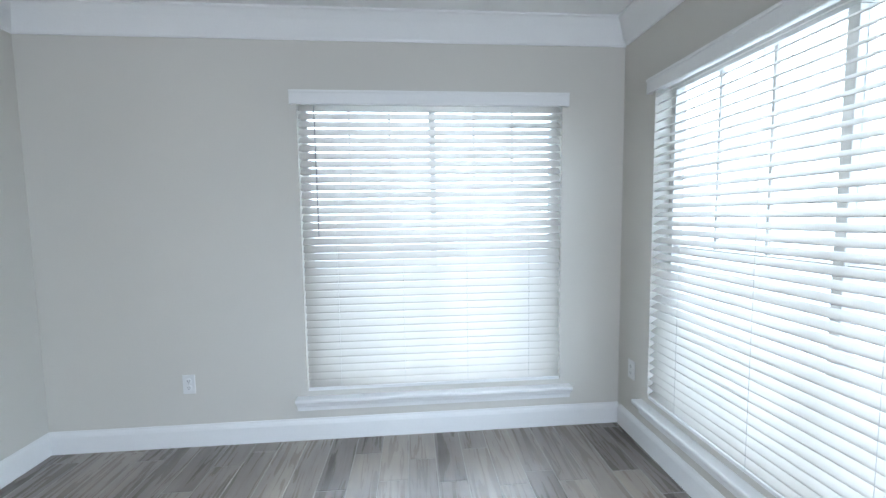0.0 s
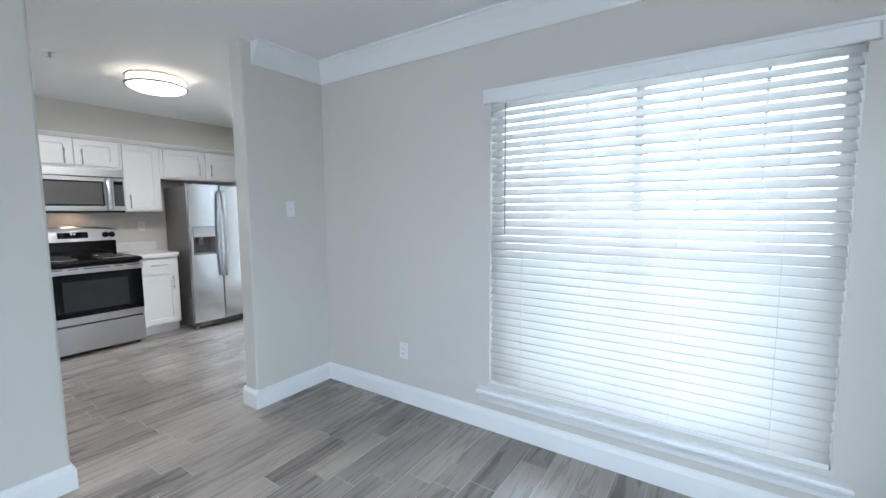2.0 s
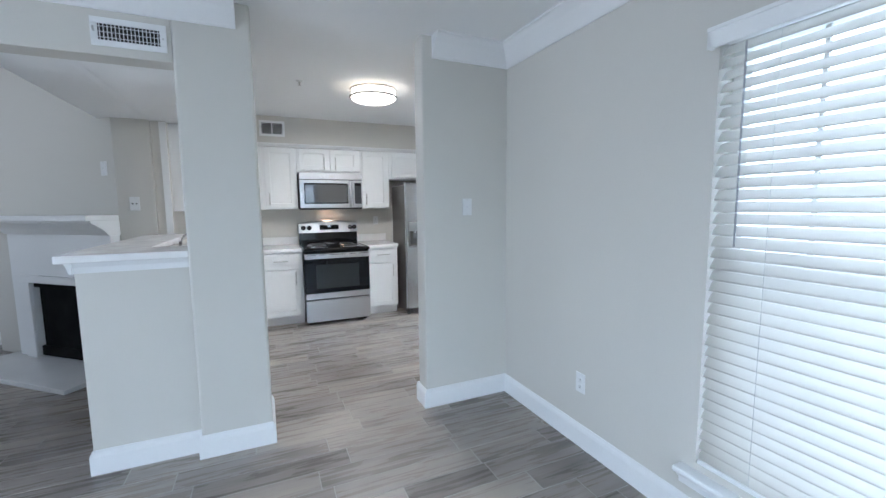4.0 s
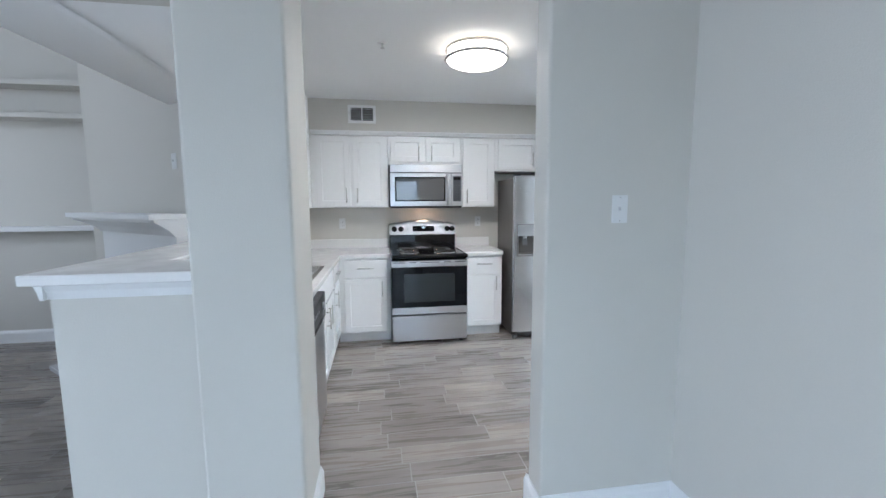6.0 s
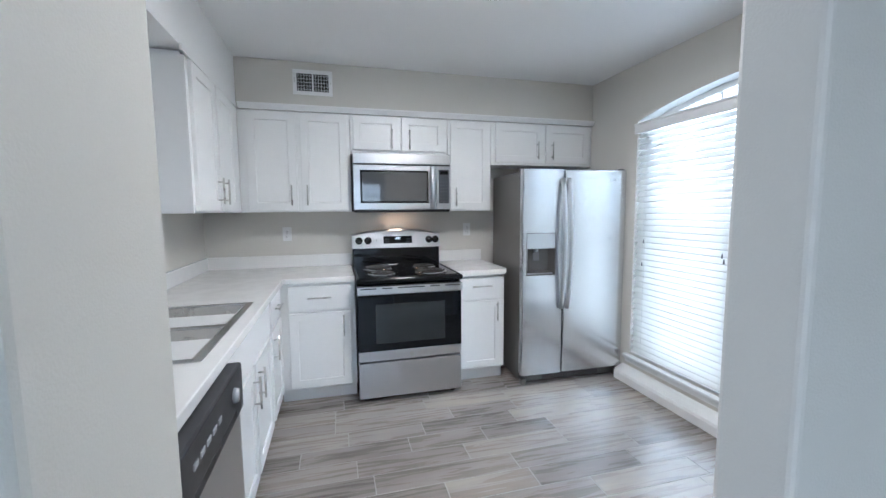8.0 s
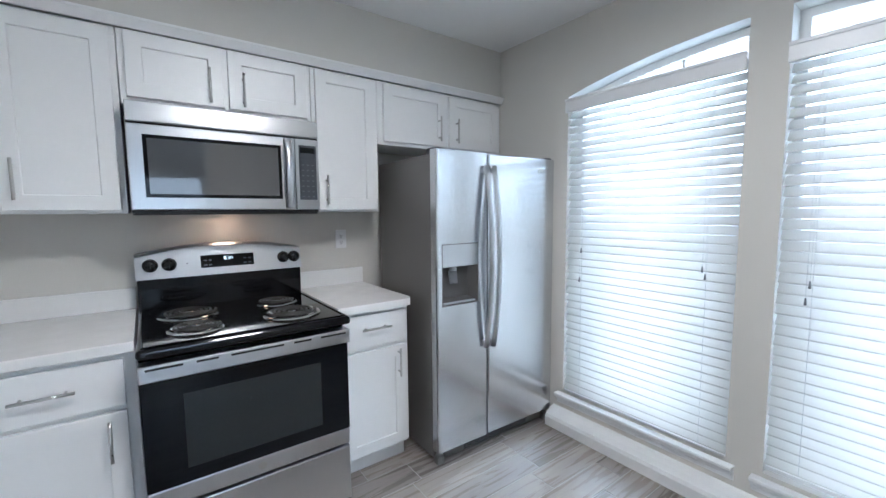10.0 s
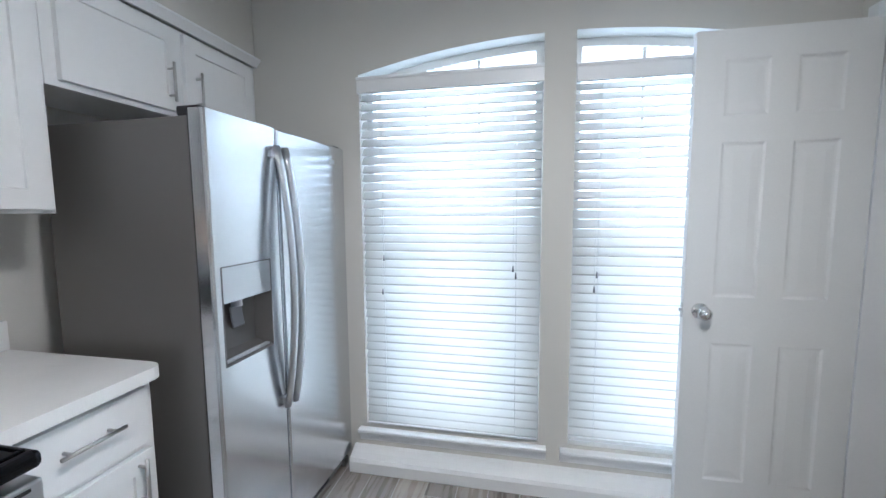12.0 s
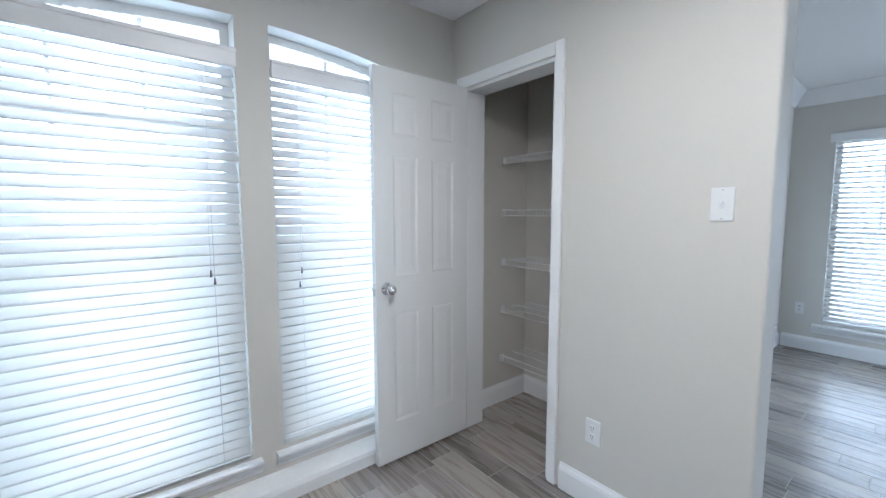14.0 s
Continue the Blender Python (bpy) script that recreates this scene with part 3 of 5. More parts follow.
def panel_door(m, w, h, label):
    """Six-panel door: local x from the hinge to the free edge, y its thickness."""
    d = tagged(new("door_1"), label, "door", "", "structure")
    d.matrix_world = m
    t = 0.034
    bm = bmesh.new()
    s = 0.105
    mid = 0.09
    cx = [(s, w / 2 - mid / 2), (w / 2 + mid / 2, w - s)]
    cz = [(0.21, 0.80), (0.99, 1.60), (1.70, h - 0.11)]
    xs = [0, s, w / 2 - mid / 2, w / 2 + mid / 2, w - s, w]
    zs = [0, 0.21, 0.80, 0.99, 1.60, 1.70, h - 0.11, h]
    for side in (0, 1):
        y = side * t
        sg = 1 if side == 0 else -1
        for i in range(5):
            for j in range(7):
                x0, x1, z0, z1 = xs[i], xs[i + 1], zs[j], zs[j + 1]
                if i in (1, 3) and j in (1, 3, 5):
                    rings = []
                    for ins, dep in ((0, 0), (0.010, 0.0035), (0.018, 0.004), (0.042, 0.0015), (0.046, 0.001)):
                        rings.append([bm.verts.new((a, y + sg * dep, b)) for a, b in ((x0 + ins, z0 + ins), (x1 - ins, z0 + ins), (x1 - ins, z1 - ins), (x0 + ins, z1 - ins))])
                    for a, b in zip(rings, rings[1:]):
                        for k in range(4):
                            bm.faces.new((a[k], a[(k + 1) % 4], b[(k + 1) % 4], b[k]))
                    bm.faces.new(rings[-1])
                else:
                    bm.faces.new([bm.verts.new(c) for c in ((x0, y, z0), (x1, y, z0), (x1, y, z1), (x0, y, z1))])
    for q in (((0, 0), (0, h)), ((w, 0), (w, h))):
        bm.faces.new([bm.verts.new(c) for c in ((q[0][0], 0, 0), (q[0][0], t, 0), (q[0][0], t, h), (q[0][0], 0, h))])
    for z in (0, h):
        bm.faces.new([bm.verts.new(c) for c in ((0, 0, z), (w, 0, z), (w, t, z), (0, t, z))])
    bmesh.ops.remove_doubles(bm, verts=bm.verts, dist=0.0002)
    bmesh.ops.recalc_face_normals(bm, faces=bm.faces)
    part("door_leaf", bm, DOORP, d, "white six-panel leaf")
    for sg, y in ((1, 0), (-1, t)):
        k = lathe(bmesh.new(), ((0, 0.066), (0.014, 0.065), (0.024, 0.058), (0.027, 0.046), (0.022, 0.034), (0.012, 0.026), (0.011, 0.010), (0.031, 0.007), (0.033, 0.0), (0, 0)), 28, pose(w - 0.062, y, 0.93, 90 * sg, 0, 0))
        part("door_knob", k, CHROME, d, "round satin chrome knob", True)
    part("latch_plate", boxes((w - 0.0005, w + 0.002, 0.006, 0.028, 0.90, 0.96)), NICKEL, d)
    part("latch_bolt", boxes((w + 0.001, w + 0.011, 0.011, 0.023, 0.923, 0.939), bev=0.002), NICKEL, d)
    for z in (0.2, 1.0, 1.82):
        part("hinge", tube(bmesh.new(), ((-0.004, -0.004, z), (-0.004, -0.004, z + 0.09)), 0.006, 10), NICKEL, d)
    return d


panel_door(pose(KE - 0.020, 4.330, 0.015, 0, 0, 180), 0.606, 2.02, "white six-panel pantry door standing wide open")


def wire_shelf(z):
    s = thing("wire_shelf", pose(PB - 0.002, DN + 0.17, z), "white coated wire shelf in the pantry", "shelf", "pantry shelves")
    length, depth = KN - DN - 0.18, 0.265
    wire = mesh_of(tube(bmesh.new(), ((0, 0, 0), (-depth, 0, 0), (-depth, 0, -0.034)), 0.0017, 5), "cross_wire", WIRE)
    for i in range(int(length / 0.026)):
        o = new("cross_wire", wire)
        o.parent = s
        o.location = (0, 0.012 + i * 0.026, 0)
    for x, zz in ((-0.006, -0.003), (-depth * 0.5, -0.003), (-depth, 0.002), (-depth - 0.001, -0.036)):
        part("rail", tube(bmesh.new(), ((x, 0.002, zz), (x, length - 0.002, zz)), 0.0032, 6), WIRE, s)
    for y in (0.0, length - 0.012):
        part("end_bracket", boxes((-depth - 0.008, -depth + 0.03, y, y + 0.012, -0.042, 0.008), bev=0.002), PLATE, s)
    return s


for z in (0.337, 0.682, 1.010, 1.345, 1.690):
    wire_shelf(z)

# ---------------------------------------------------------------- kitchen cabinets
def shaker(bm, x0, x1, z0, z1, y=0.0, t=0.019, stile=0.058):
    """A shaker front in one shell: outer face at y - t, its panel set back."""
    loops = []
    for ins, dep in ((0, t), (0, 0.0015), (0.0015, 0), (stile, 0), (stile + 0.0015, 0.0075), (stile + 0.003, 0.0085)):
        loops.append([bm.verts.new((a, y - t + dep, b)) for a, b in ((x0 + ins, z0 + ins), (x1 - ins, z0 + ins), (x1 - ins, z1 - ins), (x0 + ins, z1 - ins))])
    for a, b in zip(loops, loops[1:]):
        for k in range(4):
            bm.faces.new((a[k], a[(k + 1) % 4], b[(k + 1) % 4], b[k]))
    bm.faces.new(loops[-1])
    bm.faces.new(loops[0][::-1])
    bmesh.ops.recalc_face_normals(bm, faces=bm.faces)
    return bm


def bar_handle(parent, x, z, length, upright, y):
    bm = bmesh.new()
    d = Vector((0, 0, 1)) if upright else Vector((1, 0, 0))
    c = Vector((x, y - 0.030, z))
    tube(bm, (c - d * length / 2, c + d * length / 2), 0.0055, 10)
    for s in (-1, 1):
        p = c + d * s * length * 0.34
        tube(bm, (p, p + Vector((0, 0.030, 0))), 0.0045, 8)
    return part("handle", bm, NICKEL, parent, "brushed nickel bar handle", True)


def cabinet(name, m, w, h, depth, fronts, label, toe=0.0, category="cabinet", group=""):
    """fronts: rows of (kind, x0, x1, z0, z1, handle x, handle z, upright)."""
    c = thing(name, m, label, category, group)
    part("body", boxes((0, w, 0, depth, toe, h), bev=0.0015), CAB, c)
    if toe:
        part("toe_kick", boxes((0.002, w - 0.002, 0.055, depth, 0, toe)), CAB, c)
    for kind, x0, x1, z0, z1, hx, hz, up in fronts:
        bm = bmesh.new()
        if kind == "drawer":
            box(bm, x0, x1, -0.019, 0, z0, z1, 0.002, 2)
        else:
            shaker(bm, x0, x1, z0, z1)
        f = part(kind, bm, CAB, c, "white %s front" % ("slab drawer" if kind == "drawer" else "shaker door"))
        if hx is not None:
            bar_handle(f, hx, hz, 0.15 if up else 0.16, up, -0.019)
    return c


UX = -4.795
UB, UT = 1.36, 2.10
GW = "white wall cabinets"
uh = UT - UB
# west run of wall cabinets, facing east
cabinet("wall_cabinet", pose(UX, 1.54, UB, 0, 0, 90), 0.785, uh, 0.30, (("door", 0.055, 0.395, 0.012, uh - 0.012, 0.355, 0.125, True), ("door", 0.425, 0.765, 0.012, uh - 0.012, 0.465, 0.125, True)), "white two-door wall cabinet beside the microwave", group=GW)
cabinet("wall_cabinet", pose(UX, 2.328, 1.804, 0, 0, 90), 0.772, UT - 1.804, 0.30, (("door", 0.022, 0.376, 0.03, 0.29, 0.318, 0.115, True), ("door", 0.396, 0.750, 0.03, 0.29, 0.455, 0.115, True)), "short white wall cabinet above the microwave", group=GW)
cabinet("wall_cabinet", pose(UX, 3.103, UB, 0, 0, 90), 0.375, uh, 0.30, (("door", 0.020, 0.355, 0.012, uh - 0.012, 0.062, 0.115, True),), "narrow white wall cabinet between microwave and refrigerator", group=GW)
cabinet("wall_cabinet", pose(UX, 3.481, 1.745, 0, 0, 90), 0.955, UT - 1.745, 0.30, (("door", 0.035, 0.475, 0.02, 0.34, 0.42, 0.125, True), ("door", 0.505, 0.93, 0.02, 0.34, 0.56, 0.125, True)), "short white wall cabinet above the refrigerator", group=GW)
structure("trim_cabinet_top", boxes((-4.79, -3.768, 1.206, 1.520, 2.1005, 2.1175)), CAB, "white filler above the wall cabinet", "trim")
structure("trim_cabinet_end", boxes((-3.70, -3.6955, 1.150, 1.202, 1.08, 2.12)), CAB, "white upright end panel beside the wall cabinet", "trim")
structure("trim_cabinet_filler", boxes((KW, UX, 4.4375, KN, 1.745, UT)), CAB, "white filler strip beside the cabinet", "trim")
# south wall cabinets, facing north
cabinet("wall_cabinet", pose(-3.76, 1.54, UB, 0, 0, 180), 1.03, uh, 0.338, (("door", 0.03, 0.42, 0.012, uh - 0.012, 0.375, 0.125, True), ("door", 0.45, 0.84, 0.012, uh - 0.012, 0.495, 0.125, True)), "white corner wall cabinet on the south wall", group=GW)

BX = -4.49
CT = 0.905
CH = CT - 0.04
GB = "white base cabinets"
cabinet("base_cabinet", pose(BX, 1.80, 0, 0, 0, 90), 0.52, CH, 0.595, (("drawer", 0.065, 0.485, 0.675, 0.845, 0.275, 0.765, False), ("door", 0.065, 0.485, 0.115, 0.655, 0.435, 0.56, True)), "white base cabinet with one drawer beside the range", 0.105, group=GB)
cabinet("base_cabinet", pose(BX - 0.02, 3.086, 0, 0, 0, 90), 0.40, CH, 0.565, (("drawer", 0.025, 0.375, 0.675, 0.845, 0.20, 0.775, False), ("door", 0.025, 0.375, 0.115, 0.655, 0.33, 0.57, True)), "narrow white base cabinet between range and refrigerator", 0.105, group=GB)
SY = 1.80
cabinet("base_cabinet", pose(-4.02, SY, 0, 0, 0, 180), 0.472, CH, 0.45, (("drawer", 0.03, 0.44, 0.675, 0.845, 0.235, 0.765, False), ("door", 0.03, 0.44, 0.115, 0.655, 0.07, 0.55, True)), "white corner base cabinet beside the sink", 0.105, group=GB)
cabinet("base_cabinet", pose(-3.035, SY, 0, 0, 0, 180), 0.98, CH, 0.45, (("drawer", 0.03, 0.95, 0.675, 0.845, None, 0, False), ("door", 0.03, 0.475, 0.115, 0.655, 0.43, 0.55, True), ("door", 0.505, 0.95, 0.115, 0.655, 0.55, 0.55, True)), "white sink base cabinet with two doors", 0.105, group=GB)


def dishwasher(m):
    d = thing("dishwasher", m, "stainless dishwasher with a black control panel", "dishwasher")
    w = 0.60
    part("tub", boxes((0.004, w - 0.004, 0.03, 0.42, 0.10, 0.86)), GREYP, d)
    part("door", boxes((0, w, -0.028, 0.03, 0.11, 0.70), bev=0.006), STEELH, d, "brushed stainless door")
    cp = part("control_panel", boxes((0, w, -0.040, 0.03, 0.704, 0.862), bev=0.008), BLACKP, d, "black plastic control panel")
    # dark strip on the solid face, painted shade of the hand pull
    part("pull_recess_shade", boxes((0.10, w - 0.10, -0.0405, -0.036, 0.715, 0.738), bev=0.002), SLOT_SHADE, cp)
    for i in range(5):
        part("button", boxes((0.10 + i * 0.05, 0.132 + i * 0.05, -0.0425, -0.038, 0.79, 0.806), bev=0.002), GREYP, cp)
    part("dial", lathe(bmesh.new(), ((0, 0.016), (0.021, 0.014), (0.024, 0), (0, 0)), 20, pose(w - 0.12, -0.039, 0.795, 90)), GREYP, cp, "", True)
    part("toe_panel", boxes((0.004, w - 0.004, 0.03, 0.05, 0, 0.10)), BLACKP, d)
    return d


dishwasher(pose(-2.415, SY + 0.035, 0, 0, 0, 180))


def countertop():
    c = thing("countertop", pose(0, 0, CT), "white laminate countertop along two walls", "countertop")
    f = -4.455
    sx0, sx1, sy0, sy1 = -3.73, -2.93, 1.345, 1.755
    edge = SY + 0.038
    xs, ys = (KW, f, sx0, sx1, COL_W), (1.20, sy0, sy1, edge, 2.320)
    part("slab", grid_slab(bmesh.new(), xs, ys, ((2, 1), (1, 3), (2, 3), (3, 3)), -0.038, 0), QUARTZ, c)
    part("backsplash", boxes((KW, KW + 0.02, 1.20, 2.322, 0.0, 0.10), (KW + 0.02, -3.70, 1.20, 1.22, 0.0, 0.10), bev=0.004), QUARTZ, c)
    c2 = thing("countertop", pose(0, 0, CT), "short white laminate countertop beside the refrigerator", "countertop")
    bm = bmesh.new()
    pts = [(KW, 3.084), (-4.462, 3.084), (-4.462, 3.462), (-4.470, 3.484), (-4.492, 3.497), (-4.517, 3.50), (KW, 3.50)]
    prism(bm, pts, -0.038, 0)
    part("slab", bm, QUARTZ, c2)
    part("backsplash", boxes((KW, KW + 0.02, 3.085, 3.50, 0, 0.10), bev=0.004), QUARTZ, c2)


countertop()


def sink():
    s = thing("kitchen_sink", pose(-3.33, 1.55, CT), "stainless steel double-bowl sink set into the counter", "sink")
    w, d = 0.42, 0.235
    part("rim", boxes((-w, w, -d, -d + 0.035, 0, 0.006), (-w, w, d - 0.03, d, 0, 0.006), (-w, -w + 0.03, -d + 0.035, d - 0.03, 0, 0.006), (w - 0.03, w, -d + 0.035, d - 0.03, 0, 0.006), (-0.018, 0.018, -d + 0.035, d - 0.03, 0, 0.005), bev=0.002), CHROME, s, "polished steel rim")
    for x0, x1 in ((-w + 0.032, -0.02), (0.02, w - 0.032)):
        bm = bmesh.new()
        y0, y1, t = -d + 0.037, d - 0.037, 0.003
        for r in ((x0, x1, y0, y1, -0.19, -0.186), (x0, x0 + t, y0, y1, -0.186, 0.001), (x1 - t, x1, y0, y1, -0.186, 0.001), (x0 + t, x1 - t, y0, y0 + t, -0.186, 0.001), (x0 + t, x1 - t, y1 - t, y1, -0.186, 0.001)):
            box(bm, *r)
        part("bowl", bm, NICKEL, s, "brushed steel bowl")
    f = thing("kitchen_faucet", pose(-3.31, 1.300, CT), "satin steel single-lever faucet behind the sink", "faucet")
    part("base", lathe(bmesh.new(), ((0, 0.175), (0.012, 0.172), (0.020, 0.155), (0.021, 0.06), (0.023, 0.02), (0.030, 0.008), (0.030, 0), (0, 0)), 20), FAUCET, f, "", True)
    part("spout", tube(bmesh.new(), ((0, 0.012, 0.11), (0, 0.05, 0.155), (0, 0.10, 0.195), (0, 0.15, 0.222), (0, 0.19, 0.225), (0, 0.215, 0.210), (0, 0.222, 0.185)), 0.012, 12), FAUCET, f, "", True)
    part("lever", tube(bmesh.new(), ((0, 0, 0.165), (0, 0.006, 0.215), (0, 0.025, 0.255), (0, 0.060, 0.283), (0, 0.105, 0.298)), 0.011, 10, 0.7), FAUCET, f, "", True)


sink()


def breakfast_bar():
    structure("wall_bar", boxes((-3.70, -2.07, 1.045, 1.30, 0, 1.07), (-2.36, -2.07, 1.30, COL_S, 0, 1.07)), WALL, "greige painted half wall under the bar top", "half wall")
    structure("trim_bar", sweep(sweep(bmesh.new(), ((0, 0), (0.012, 0), (0.018, 0.03), (0.030, 0.055), (0, 0.055)), (-2.07, 1.045), (-2.07, COL_S), (1, 0), 1.068), ((0, 0), (0.012, 0), (0.018, 0.03), (0.030, 0.055), (0, 0.055)), (-3.68, 1.045), (-2.04, 1.045), (0, -1), 1.068), TRIM, "white moulding under the bar top", "trim")
    b = thing("bar_top", pose(0, 0, 1.124), "white laminate raised bar top on the half wall", "bar top")
    part("slab", grid_slab(bmesh.new(), (-3.695, -2.368, -2.015), (0.985, 1.31, COL_S - 0.002), ((0, 1),), 0, 0.038), QUARTZ, b)


breakfast_bar()

# ---------------------------------------------------------------- appliances
def arc_front(bm, w, z0, z1, bow, y0, y1, n=12):
    """A slab whose face bows out towards the viewer in the middle."""
    rows = []
    for i in range(n + 1):
        x = w * i / n
        b = bow * (1 - (2 * i / n - 1) ** 2)
        rows.append([bm.verts.new(c) for c in ((x, y0 - b, z0), (x, y0 - b, z1), (x, y1, z1), (x, y1, z0))])
    for a, b in zip(rows, rows[1:]):
        for k in range(4):
            bm.faces.new((a[k], b[k], b[(k + 1) % 4], a[(k + 1) % 4]))
    bm.faces.new(rows[0])
    bm.faces.new(rows[-1][::-1])
    bmesh.ops.recalc_face_normals(bm, faces=bm.faces)
    return bm


def text(word, size, m, mat, parent, name="print"):
    cu = bpy.data.curves.new(name, "FONT")
    cu.body, cu.size, cu.extrude = word, size, 0.0003
    cu.align_x, cu.align_y = "CENTER", "CENTER"
    tmp = bpy.data.objects.new(name, cu)
    me = bpy.data.meshes.new_from_object(tmp)
    bpy.data.objects.remove(tmp)
    me.materials.append(mat)
    ob = new(name, me)
    ob.parent = parent
    ob.matrix_basis = m
    return ob


def refrigerator(m):
    """Side-by-side: local x across, front at y 0, depth to +y."""
    f = thing("refrigerator", m, "stainless side-by-side refrigerator with an ice and water dispenser", "refrigerator")
    w, h, d, split = 0.883, 1.668, 0.64, 0.343
    part("cabinet", boxes((0.004, w - 0.004, 0.062, d, 0.03, h - 0.02), bev=0.004), FRIDGE_SIDE, f, "grey painted cabinet")
    ty = 0.052
    # freezer door with the dispenser's recess left open
    dx0, dx1, dz0, dz1 = 0.036, 0.268, 0.868, 1.185
    zt, zb = h, 0.08
    fz = bmesh.new()
    x0, x1 = 0.0, split - 0.004
    e = 0.010
    xs, zs = [x0 + e, dx0, dx1, x1 - e], [zb, dz0, dz1, zt]
    for i in range(3):
        for j in range(3):
            if i == 1 and j == 1:
                continue
            fz.faces.new([fz.verts.new(c) for c in ((xs[i], 0, zs[j]), (xs[i + 1], 0, zs[j]), (xs[i + 1], 0, zs[j + 1]), (xs[i], 0, zs[j + 1]))])
    for q in (((x0 + e, 0), (x0 + e * 0.3, e * 0.3)), ((x0 + e * 0.3, e * 0.3), (x0, e)), ((x0, e), (x0, ty)), ((x1 - e, 0), (x1 - e * 0.3, e * 0.3)), ((x1 - e * 0.3, e * 0.3), (x1, e)), ((x1, e), (x1, ty))):
        (a, b), (c, g) = q
        fz.faces.new([fz.verts.new(p) for p in ((a, b, zb), (c, g, zb), (c, g, zt), (a, b, zt))])
    ring = [(x0 + e, 0), (x1 - e, 0), (x1 - e * 0.3, e * 0.3), (x1, e), (x1, ty), (x0, ty), (x0, e), (x0 + e * 0.3, e * 0.3)]
    for z in (zb, zt):
        fz.faces.new([fz.verts.new((a, b, z)) for a, b in ring])
    bmesh.ops.remove_doubles(fz, verts=fz.verts, dist=0.0002)
    bmesh.ops.recalc_face_normals(fz, faces=fz.faces)
    fd = part("freezer_door", fz, STEEL, f, "narrow stainless freezer door")
    dsp = part("dispenser", boxes((dx0, dx1, 0.004, 0.006, 1.07, dz1), (dx0, dx1, -0.001, 0.004, 1.07, dz1), bev=0.0012), STEELH, f, "recessed ice and water dispenser")
    rec = bmesh.new()
    y1 = 0.050
    for q in (((dx0, 0, dz0), (dx0 + 0.03, y1, dz0 + 0.03), (dx0 + 0.03, y1, 1.07), (dx0, 0, 1.07)), ((dx1, 0, dz0), (dx1, 0, 1.07), (dx1 - 0.03, y1, 1.07), (dx1 - 0.03, y1, dz0 + 0.03)), ((dx0, 0, dz0), (dx1, 0, dz0), (dx1 - 0.03, y1, dz0 + 0.03), (dx0 + 0.03, y1, dz0 + 0.03)), ((dx0 + 0.03, y1, dz0 + 0.03), (dx1 - 0.03, y1, dz0 + 0.03), (dx1 - 0.03, y1, 1.07), (dx0 + 0.03, y1, 1.07)), ((dx0, 0, 1.07), (dx0 + 0.03, y1, 1.07), (dx1 - 0.03, y1, 1.07), (dx1, 0, 1.07))):
        rec.faces.new([rec.verts.new(c) for c in q])
    part("recess", rec, RECESS, dsp, "grey plastic recess")
    part("bezel", boxes((dx0 - 0.004, dx0, -0.0015, 0.002, dz0 - 0.004, dz1 + 0.004), (dx1, dx1 + 0.004, -0.0015, 0.002, dz0 - 0.004, dz1 + 0.004), (dx0, dx1, -0.0015, 0.002, dz0 - 0.004, dz0), (dx0, dx1, -0.0015, 0.002, dz1, dz1 + 0.004)), FRIDGE_SIDE, dsp)
    part("chute", tube(bmesh.new(), ((dx0 + 0.085, 0.026, 1.075), (dx0 + 0.085, 0.024, 1.045)), 0.018, 14), GREYP, dsp)
    pd = part("paddle", boxes((-0.026, 0.026, -0.004, 0.004, -0.070, 0.0), bev=0.003), KEYPRINT, dsp, "grey plastic paddle")
    pd.matrix_basis = pose(dx0 + 0.085, 0.032, 1.045, -9)
    part("drip_tray", boxes((dx0 + 0.01, dx1 - 0.01, 0.006, 0.05, dz0 + 0.004, dz0 + 0.012), bev=0.002), GREYP, dsp)
    fr = bmesh.new()
    box(fr, split + 0.004, w, 0, ty, zb, zt, 0.008, 3)
    part("fresh_food_door", fr, STEEL, f, "wide stainless door")
    part("door_gasket", boxes((0.006, split - 0.008, ty, 0.062, zb + 0.01, zt - 0.012), (split + 0.008, w - 0.006, ty, 0.062, zb + 0.01, zt - 0.012)), BLACKP, f)
    for sx, lean in ((split - 0.026, -1), (split + 0.026, 1)):
        bm = bmesh.new()
        pts = []
        for i in range(17):
            u = i / 16
            z = 0.60 + u * 1.0
            pts.append((sx, -0.016 - 0.050 * math.sin(math.pi * u) ** 0.8, z))
        tube(bm, pts, 0.0115, 14, 1.5)
        hd = part("handle", bm, STEELH, f, "long bowed stainless handle", True)
        for z in (0.625, 1.575):
            part("post", boxes((sx - 0.010, sx + 0.010, -0.022, 0.004, z - 0.014, z + 0.014), bev=0.003), STEELH, hd)
    part("toe_grille", boxes((0.06, w - 0.06, 0.03, 0.055, 0.022, 0.076), bev=0.004), FRIDGE_SIDE, f)
    # dark strips in place of open slots, their shade in the colour
    for i in range(6):
        part("grille_slot", boxes((0.19, w - 0.20, 0.0285, 0.0315, 0.028 + i * 0.007, 0.031 + i * 0.007)), SLOT_SHADE, f)
    for x in (0.03, w - 0.03):
        part("foot", boxes((x - 0.022, x + 0.022, 0.016, 0.06, 0.0, 0.05), bev=0.008), FRIDGE_SIDE, f, "grey plastic hinge foot")
    for x in (0.035, w - 0.035):
        part("hinge_cover", boxes((x - 0.03, x + 0.03, 0.02, 0.10, h - 0.02, h + 0.010), bev=0.006), BLACKP, f)
    part("badge", boxes((w - 0.15, w - 0.10, -0.001, 0.001, h - 0.085, h - 0.065), bev=0.0004), NICKEL, f)
    return f


